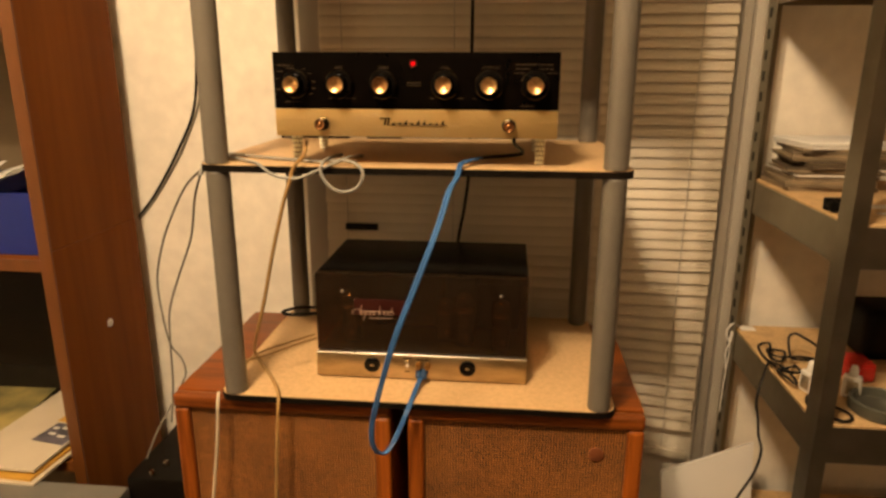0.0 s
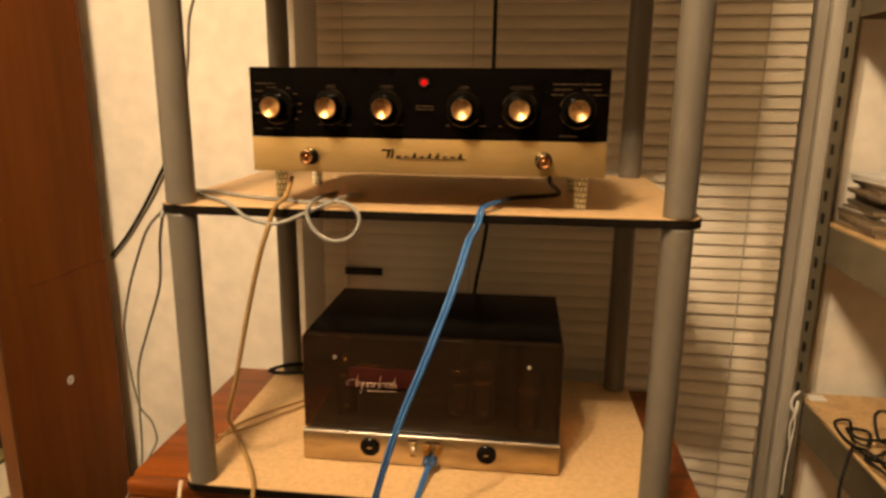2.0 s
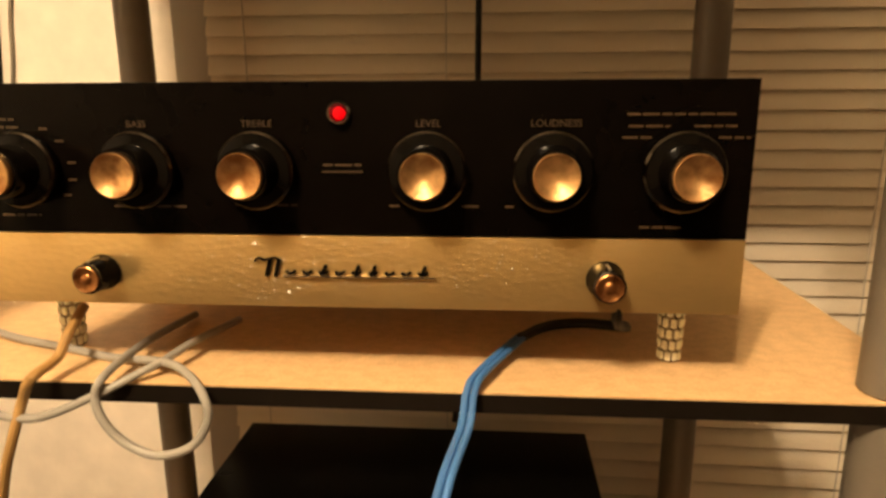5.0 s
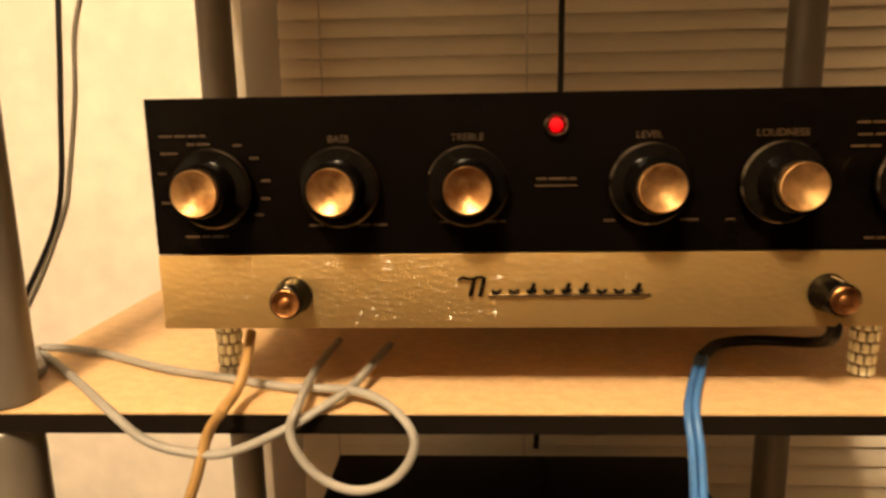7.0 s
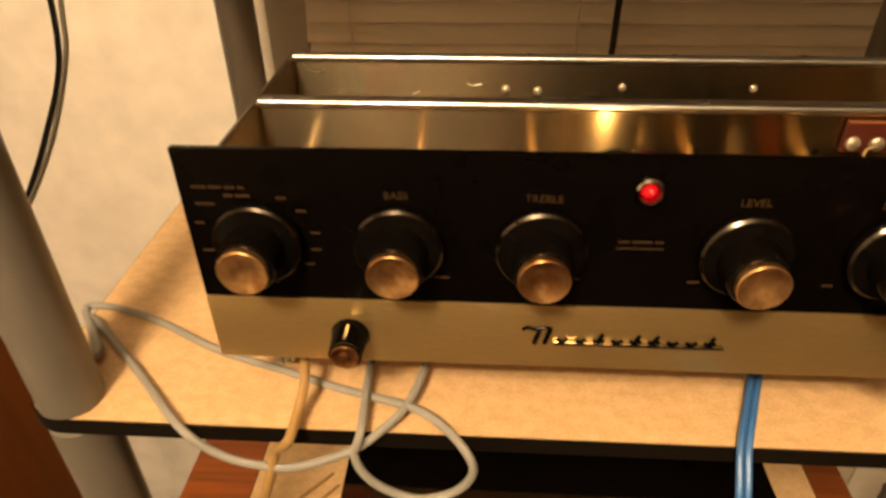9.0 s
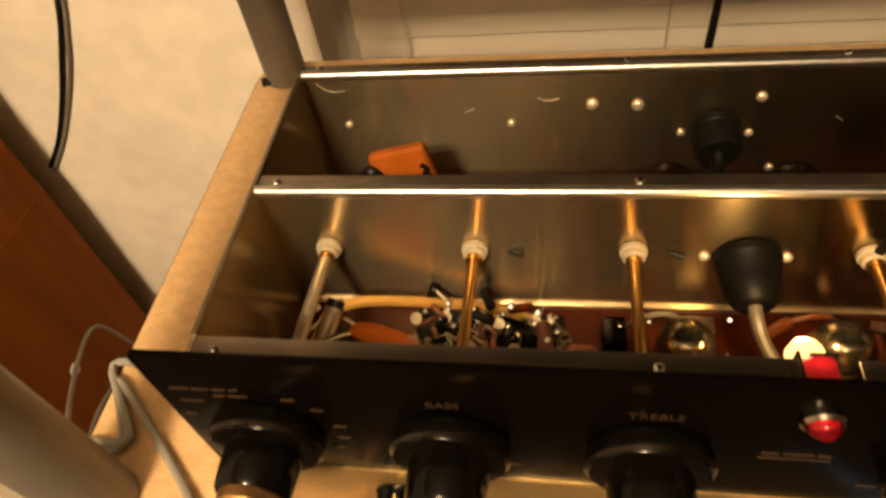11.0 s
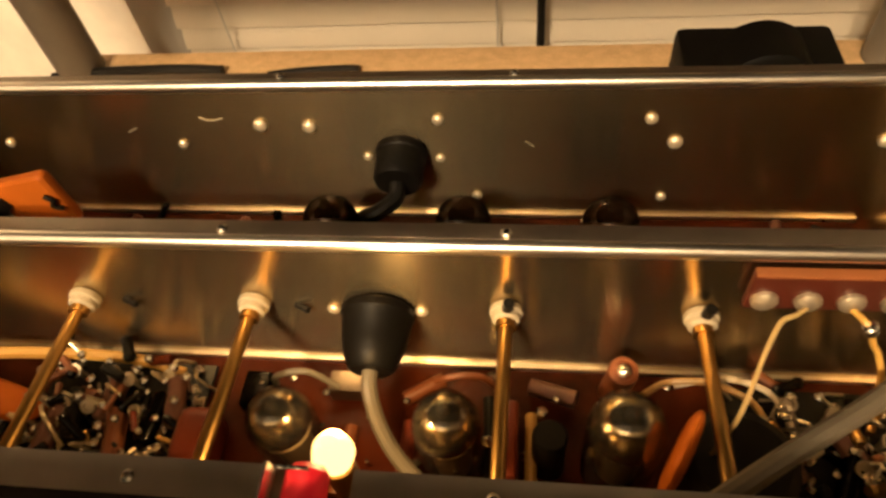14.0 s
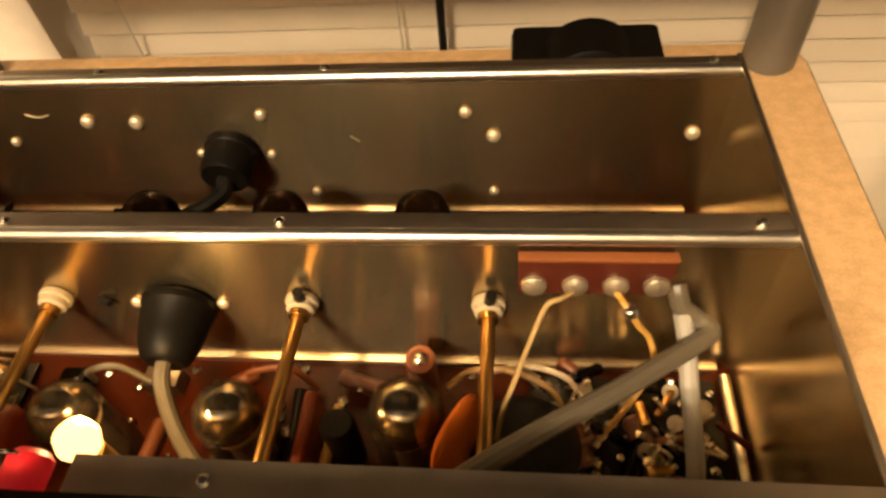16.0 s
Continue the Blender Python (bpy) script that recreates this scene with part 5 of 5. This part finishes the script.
cable("black_cable", [(-0.244, 0.366, 0.750), (-0.272, 0.347, 0.755), (-0.298, 0.331, 0.752), (-0.294, 0.343, 0.742), (-0.262, 0.346, 0.742), (-0.239, 0.354, 0.742)], 0.0030, "black_wire", "short loop of black mains cable behind the amplifier")

# ---- bookcase on the left ----
bc = thing("bookcase", "tall reddish-brown bookcase with an orange-brown edge band", "bookcase")
BX = -0.625
part("side_panel", block(BX - 0.020, BX, 0.160, 0.415, 0.0, 0.9085), "mahogany", bc, "dark red wooden side")
part("side_panel", block(BX - 0.020, BX - 0.0012, 0.160, 0.415, 0.9095, 2.0), "mahogany", bc, "dark red wooden side")
part("edge_band", block(BX - 0.0215, BX + 0.0005, 0.1555, 0.1598, 0.0, 2.0, 0.001), "board_edge", bc, "orange edge band")
part("side_panel", block(-1.45, -1.43, 0.160, 0.415, 0.0, 2.0), "mahogany", bc)
part("back_panel", block(-1.43, BX - 0.0205, 0.409, 0.4155, 0.0, 2.0), "back_board", bc, "brown back board")
for z in (0.510, 0.893, 1.285):
    sh = part("shelf", block(-1.43, BX - 0.0205, 0.164, 0.4085, z - 0.02, z), "mahogany", bc)
    part("shelf_edge", block(-1.43, BX - 0.0225, 0.160, 0.1638, z - 0.02, z + 0.0005), "board_edge", sh)
part("cam_cap", turned([(0.0078, 0), (0.0078, 0.0010), (0.0070, 0.0014), (0.0058, 0.0013), (0.0055, 0.0001)], (BX, 0.2875, 0.733), (1, 0, 0), 24), "white_plastic", bc, "pale rim of a screw hole")
part("cam_screw", turned([(0.0028, 0.0001), (0.0028, 0.0008), (0, 0.0010)], (BX, 0.2875, 0.733), (1, 0, 0), 12), "tinned", bc, "dull screw")

# ---- steel shelving on the right ----
unit = thing("steel_shelving", "grey steel shelving with chipboard shelves", "shelving")
UX0, UX1, UY0, UY1 = 0.566, 0.995, 0.045, 0.425
for z in (0.724, 1.012, 1.368, 0.36):
    part("shelf_board", block(UX0 + 0.003, UX1 - 0.003, UY0 + 0.003, UY1 - 0.003, z - 0.012, z), "chip", unit, "chipboard shelf")
    for a, b in ((UX0, UX0 + 0.0018), (UX1 - 0.0018, UX1)):
        part("side_beam", block(a, b, UY0, UY1, z - 0.058, z - 0.002), "zinc", unit, "grey steel beam")
    for a, b in ((UY0, UY0 + 0.0018), (UY1 - 0.0018, UY1)):
        part("cross_beam", block(UX0 + 0.002, UX1 - 0.002, a, b, z - 0.058, z - 0.002), "zinc", unit, "grey steel beam")
for x, sx in ((UX0, 1), (UX1, -1)):
    for y, sy in ((UY0, 1), (UY1, -1)):
        bm = bmesh.new()
        block(min(x, x - 0.002 * sx), max(x, x - 0.002 * sx), min(y, y + 0.034 * sy), max(y, y + 0.034 * sy), 0, 1.9, 0, bm)
        block(min(x - 0.002 * sx, x + 0.019 * sx), max(x - 0.002 * sx, x + 0.019 * sx), min(y, y - 0.002 * sy), max(y, y - 0.002 * sy), 0, 1.9, 0, bm)
        post = part("post", bm, "zinc", unit, "slotted angle post")
        for k in range(30):
            z = 0.45 + 0.035 * k
            part("slot", block(x - 0.0032 * sx, x - 0.0021 * sx, y + 0.012 * sy - 0.004, y + 0.012 * sy + 0.004, z, z + 0.016), "cap", post) if sx > 0 and sy < 0 else None


# ---- in the bookcase ----
def tray(name, x0, x1, y0, y1, z0, z1, mat, label, category):
    """An open bin with flared sides and a thick rim."""
    bm = bmesh.new()
    f, w = 0.012, 0.004
    rings = [[(x0 + f, y0 + f), (x1 - f, y0 + f), (x1 - f, y1 - f), (x0 + f, y1 - f)], [(x0, y0), (x1, y0), (x1, y1), (x0, y1)],
             [(x0 + w, y0 + w), (x1 - w, y0 + w), (x1 - w, y1 - w), (x0 + w, y1 - w)],
             [(x0 + f + w, y0 + f + w), (x1 - f - w, y0 + f + w), (x1 - f - w, y1 - f - w), (x0 + f + w, y1 - f - w)]]
    made = [[bm.verts.new((x, y, z)) for x, y in ring] for ring, z in zip(rings, (z0, z1, z1, z0 + w))]
    for a, b in zip(made, made[1:]):
        for i in range(4):
            bm.faces.new((a[i], a[(i + 1) % 4], b[(i + 1) % 4], b[i]))
    bm.faces.new(made[0][::-1])
    bm.faces.new(made[-1])
    bmesh.ops.bevel(bm, geom=bm.edges[:], offset=0.0012, segments=2, affect="EDGES")
    return solo(name, bm, mat, label, category)


def sheet(name, cx, cy, z, w, d, turn, mat, label, category, thick=0.0012, curl=0.0):
    """A loose sheet or thin booklet, slightly curled."""
    bm = bmesh.new()
    n = 7
    top = [[bm.verts.new(((i / (n - 1) - 0.5) * w, (j / (n - 1) - 0.5) * d, thick + curl * ((i / (n - 1)) ** 2 + 0.3 * math.sin(j)))) for i in range(n)] for j in range(n)]
    low = [[bm.verts.new((v.co.x, v.co.y, v.co.z - thick)) for v in row] for row in top]
    for j in range(n - 1):
        for i in range(n - 1):
            bm.faces.new((top[j][i], top[j][i + 1], top[j + 1][i + 1], top[j + 1][i]))
            bm.faces.new((low[j][i], low[j + 1][i], low[j + 1][i + 1], low[j][i + 1]))
    for i in range(n - 1):
        bm.faces.new((top[0][i], low[0][i], low[0][i + 1], top[0][i + 1]))
        bm.faces.new((top[-1][i], top[-1][i + 1], low[-1][i + 1], low[-1][i]))
        bm.faces.new((top[i][0], top[i + 1][0], low[i + 1][0], low[i][0]))
        bm.faces.new((top[i][-1], low[i][-1], low[i + 1][-1], top[i + 1][-1]))
    ob = solo(name, bm, mat, label, category)
    ob.matrix_basis = pose(cx, cy, z, 0, 0, turn)
    return ob


tray("storage_bin", -1.02, -0.650, 0.175, 0.405, 0.8935, 1.004, "blue_bin", "blue plastic bin of papers on the bookcase shelf", "storage bin")
for k in range(5):
    x = -0.97 + 0.05 * k
    leaf = sheet("paper_sheet", x, 0.26, 1.0, 0.11, 0.20, 8 * k - 12, "paper", "crumpled white paper sticking out of the blue bin", "paper", 0.001, 0.02)
    leaf.matrix_basis = pose(x + 0.015, 0.285, 0.988 + 0.003 * k, 20 - 8 * k, 8 - 4 * k, 6 * k)
for k, (cx, cy, w, d, turn, mat, label) in enumerate((
        (-0.850, 0.265, 0.30, 0.25, 2, "mag", "glossy magazine at the bottom of the pile"),
        (-0.738, 0.215, 0.165, 0.27, -3, "pile_paper", "dull tan paper in the pile"),
        (-0.742, 0.222, 0.165, 0.27, -5, "folder", "yellow folder in the pile"),
        (-0.912, 0.275, 0.18, 0.24, 8, "mag", "green and brown printed magazine on the pile"),
        (-0.744, 0.236, 0.158, 0.28, -3, "pile_paper", "white sheet with a dark picture on the pile"))):
    sheet("paper_sheet", cx, cy, 0.5105 + 0.005 * k, w, d, turn, mat, label, "paper", 0.0045, 0.002)
photo = sheet("photo_print", -0.7015, 0.2060, 0.5372, 0.070, 0.062, -10, "photo", "small dark printed picture on white paper", "photo", 0.0006)
for x0, x1, y in ((-0.026, -0.014, 0.012), (-0.008, 0.004, 0.016), (0.012, 0.024, 0.010), (-0.020, -0.004, -0.006), (0.004, 0.020, -0.010)):
    part("pale_patch", block(x0, x1, y - 0.0035, y + 0.0035, 0.0026, 0.0032, 0.0002), "white_plastic", photo, "pale patch of the print")
sheet("photo_print", -0.7000, 0.2560, 0.5372, 0.072, 0.024, -10, "folder", "yellow printed strip on white paper", "photo", 0.0006)
# low dark box at the back of the lower shelf
recess_box = thing("dark_box", "low dark box at the shelf back, under a black sheet standing in for shade", "box")
part("case", block(-1.30, -0.652, 0.388, 0.4085, 0.5105, 0.585, 0.003), "recess_dark", recess_box)
# a black sheet up the recess back, standing in for its shade
part("lid", block(-1.302, -0.650, 0.386, 0.4085, 0.5855, 0.860, 0.002), "recess_dark", recess_box)

# ---- beside the speaker ----
deck = thing("disc_player", "flat silver player on a black stand", "player")
part("case", block(-0.95, -0.503, -0.16, 0.094, 0.470, 0.516, 0.004), "silver", deck, "silver case")
part("face_plate", block(-0.94, -0.51, -0.1625, -0.1602, 0.474, 0.512, 0.002), "cap", deck)
part("stand", block(-0.93, -0.52, -0.14, 0.085, 0.0, 0.4695, 0.004), "cap", deck, "black stand")
mixer = thing("control_box", "black box with chrome knobs beside the speaker", "box")
part("case", block(-0.510, -0.392, 0.098, 0.34, 0.0, 0.530, 0.006), "cap", mixer)
for x, y in ((-0.4590, 0.139), (-0.4690, 0.110), (-0.425, 0.22)):
    part("knob", turned([(0.0055, 0), (0.0055, 0.006), (0.0040, 0.009), (0, 0.0095)], (x, y, 0.530), seg=18), "chrome", mixer, "chrome knob")
board = bmesh.new()
block(-0.088, 0.088, -0.003, 0.003, 0.0, 0.461, 0.0012, board)
for v in board.verts:
    v.co.z += 0.33 * (v.co.x + 0.088) * (v.co.z > 0.25)
solo("white_board", board, "paper", "white sheet of card leaning below the window", "card").matrix_basis = pose(0.531, 0.262, 0.0, -9, 0, 6)

# ---- on the steel shelving ----
pile = random.Random(12)
for k in range(10):
    w, thick = 0.142 - 0.004 * (k % 3), (0.0064, 0.0104)[k % 4 == 1]
    top = k == 9
    case = thing("disc_case", "pale disc case with a white insert on top of the pile" if top else "dark disc case in the pile on the shelf", "disc case", group="pile of disc cases")
    part("lid", block(-w / 2, w / 2, -0.062, 0.062, thick * 0.55, thick, 0.0008), "paper" if top else "sleeve", case)
    part("tray", block(-w / 2 + 0.001, w / 2 - 0.001, -0.0615, 0.0615, 0, thick * 0.5, 0.0008), "white_plastic" if k in (3, 9) else "sleeve", case)
    z = 1.0121 + sum((0.0064, 0.0104)[n % 4 == 1] + 0.0003 for n in range(k))
    case.matrix_basis = pose(0.652 + 0.0028 * k + pile.uniform(-0.008, 0.008), 0.352 + pile.uniform(-0.006, 0.006), z, 0, 0, pile.uniform(-13, 9))
clamp = thing("black_clamp", "black plastic clamp lying on the chipboard shelf", "clamp")
for x in (0.578, 0.597):
    part("jaw", turned([(0.006, 0), (0.0085, 0.006), (0.0085, 0.030), (0.006, 0.050), (0.003, 0.054)], (x, 0.118, 1.0207), (0.25, 1, 0), 14), "rubber", clamp)
part("bridge", block(0.574, 0.606, 0.135, 0.150, 1.0125, 1.0300, 0.003), "rubber", clamp)
sheet("paper_sheet", 0.72, 0.13, 1.0125, 0.16, 0.12, 12, "paper", "crumpled pale paper on the chipboard shelf", "paper", 0.002, 0.012)
cable("black_cable", [(0.657, 0.262, 0.729), (0.622, 0.245, 0.740), (0.584, 0.247, 0.738), (0.586, 0.291, 0.731), (0.609, 0.277, 0.734), (0.588, 0.237, 0.734), (0.574, 0.249, 0.737), (0.592, 0.299, 0.739), (0.580, 0.315, 0.728), (0.572, 0.268, 0.728), (0.571, 0.205, 0.736), (0.576, 0.207, 0.733), (0.588, 0.205, 0.738), (0.612, 0.236, 0.727), (0.604, 0.199, 0.733), (0.580, 0.187, 0.738), (0.572, 0.208, 0.730), (0.570, 0.168, 0.738), (0.576, 0.150, 0.736), (0.590, 0.181, 0.728), (0.590, 0.222, 0.728), (0.572, 0.230, 0.734), (0.562, 0.226, 0.730), (0.556, 0.220, 0.711), (0.549, 0.212, 0.696), (0.545, 0.204, 0.672), (0.547, 0.194, 0.648), (0.547, 0.184, 0.625), (0.551, 0.174, 0.602), (0.541, 0.164, 0.568), (0.517, 0.154, 0.528), (0.500, 0.150, 0.490)], 0.0022, "black_wire", "tangled black charger cable trailing off the shelf", 8)
cable("black_cable", [(0.671, 0.271, 0.735), (0.657, 0.270, 0.750), (0.635, 0.263, 0.765), (0.621, 0.273, 0.770), (0.610, 0.270, 0.765), (0.607, 0.259, 0.750), (0.608, 0.242, 0.738), (0.637, 0.256, 0.730), (0.648, 0.253, 0.730)], 0.0022, "black_wire", "arched end of a black cable on the shelf", 8)
cable("black_cable", [(0.580, 0.113, 0.730), (0.590, 0.121, 0.733), (0.602, 0.122, 0.728), (0.590, 0.090, 0.730), (0.576, 0.073, 0.733), (0.572, 0.083, 0.734), (0.582, 0.118, 0.730), (0.597, 0.106, 0.731), (0.585, 0.073, 0.730), (0.572, 0.070, 0.734), (0.574, 0.102, 0.731), (0.590, 0.129, 0.728), (0.590, 0.080, 0.738), (0.607, 0.093, 0.730), (0.621, 0.078, 0.729), (0.620, 0.062, 0.729), (0.606, 0.052, 0.729), (0.592, 0.056, 0.730)], 0.0021, "black_wire", "small coil of black cable on the chipboard shelf", 8)


def mains_plug(x, y, turn, label):
    p = thing("mains_plug", label, "plug", (x, y, 0.7242), group="white plugs")
    part("shell", block(-0.0085, 0.0085, -0.013, 0.013, 0, 0.034, 0.004, None, 3), "white_plastic", p)
    part("collar", turned([(0.0065, 0), (0.0060, 0.010), (0.0048, 0.016), (0.0030, 0.018)], (0, 0, 0.0335), seg=16), "white_plastic", p)
    for side in (-0.0095, 0.0095):
        part("rib", block(min(side * 0.88, side), max(side * 0.88, side), -0.008, 0.008, 0.006, 0.028, 0.0004), "tinned", p)
    p.matrix_basis = pose(x, y, 0.7242, 0, 0, turn)


mains_plug(0.597, 0.150, 20, "white plastic plug standing among black cables")
mains_plug(0.654, 0.140, 65, "white plastic plug standing beside a red block")
red = thing("red_block", "red plastic adapter block on the chipboard shelf", "adapter")
part("case", block(0.672, 0.714, 0.188, 0.240, 0.7242, 0.756, 0.006), "red_plastic", red)
part("ridge", block(0.678, 0.708, 0.1845, 0.1878, 0.730, 0.750, 0.0015), "red_plastic", red)
tin = thing("round_tin", "round dark tin dish on the chipboard shelf", "dish")
part("bowl", turned([(0.040, 0), (0.044, 0.003), (0.044, 0.018), (0.041, 0.020), (0.039, 0.018), (0.037, 0.006), (0, 0.005)], (0.676, 0.094, 0.7242), seg=36), "dish", tin)
solo("black_pouch", block(0.735, 0.83, 0.270, 0.365, 0.7242, 0.815, 0.02, None, 4), "rubber", "black soft pouch on the chipboard shelf", "pouch")
tag = thing("tied_string", "white string tied round the shelf corner with a paper tag", "string")
part("string", wire([(0.574, 0.405, 0.728), (0.565, 0.404, 0.734), (0.555, 0.403, 0.725), (0.553, 0.403, 0.711), (0.560, 0.402, 0.697), (0.562, 0.401, 0.706), (0.562, 0.402, 0.718), (0.560, 0.401, 0.700), (0.559, 0.401, 0.689)], 0.0022, 8), "white_plastic", tag)
part("strand", wire([(0.559, 0.401, 0.694), (0.555, 0.401, 0.673), (0.559, 0.401, 0.636)], 0.0017, 6), "white_plastic", tag)
part("strand", wire([(0.561, 0.402, 0.694), (0.562, 0.402, 0.673), (0.560, 0.402, 0.639), (0.558, 0.402, 0.595), (0.558, 0.402, 0.548)], 0.0013, 6), "white_plastic", tag)
part("paper_tag", block(0.576, 0.602, 0.392, 0.410, 0.7245, 0.7275, 0.001), "paper", tag)
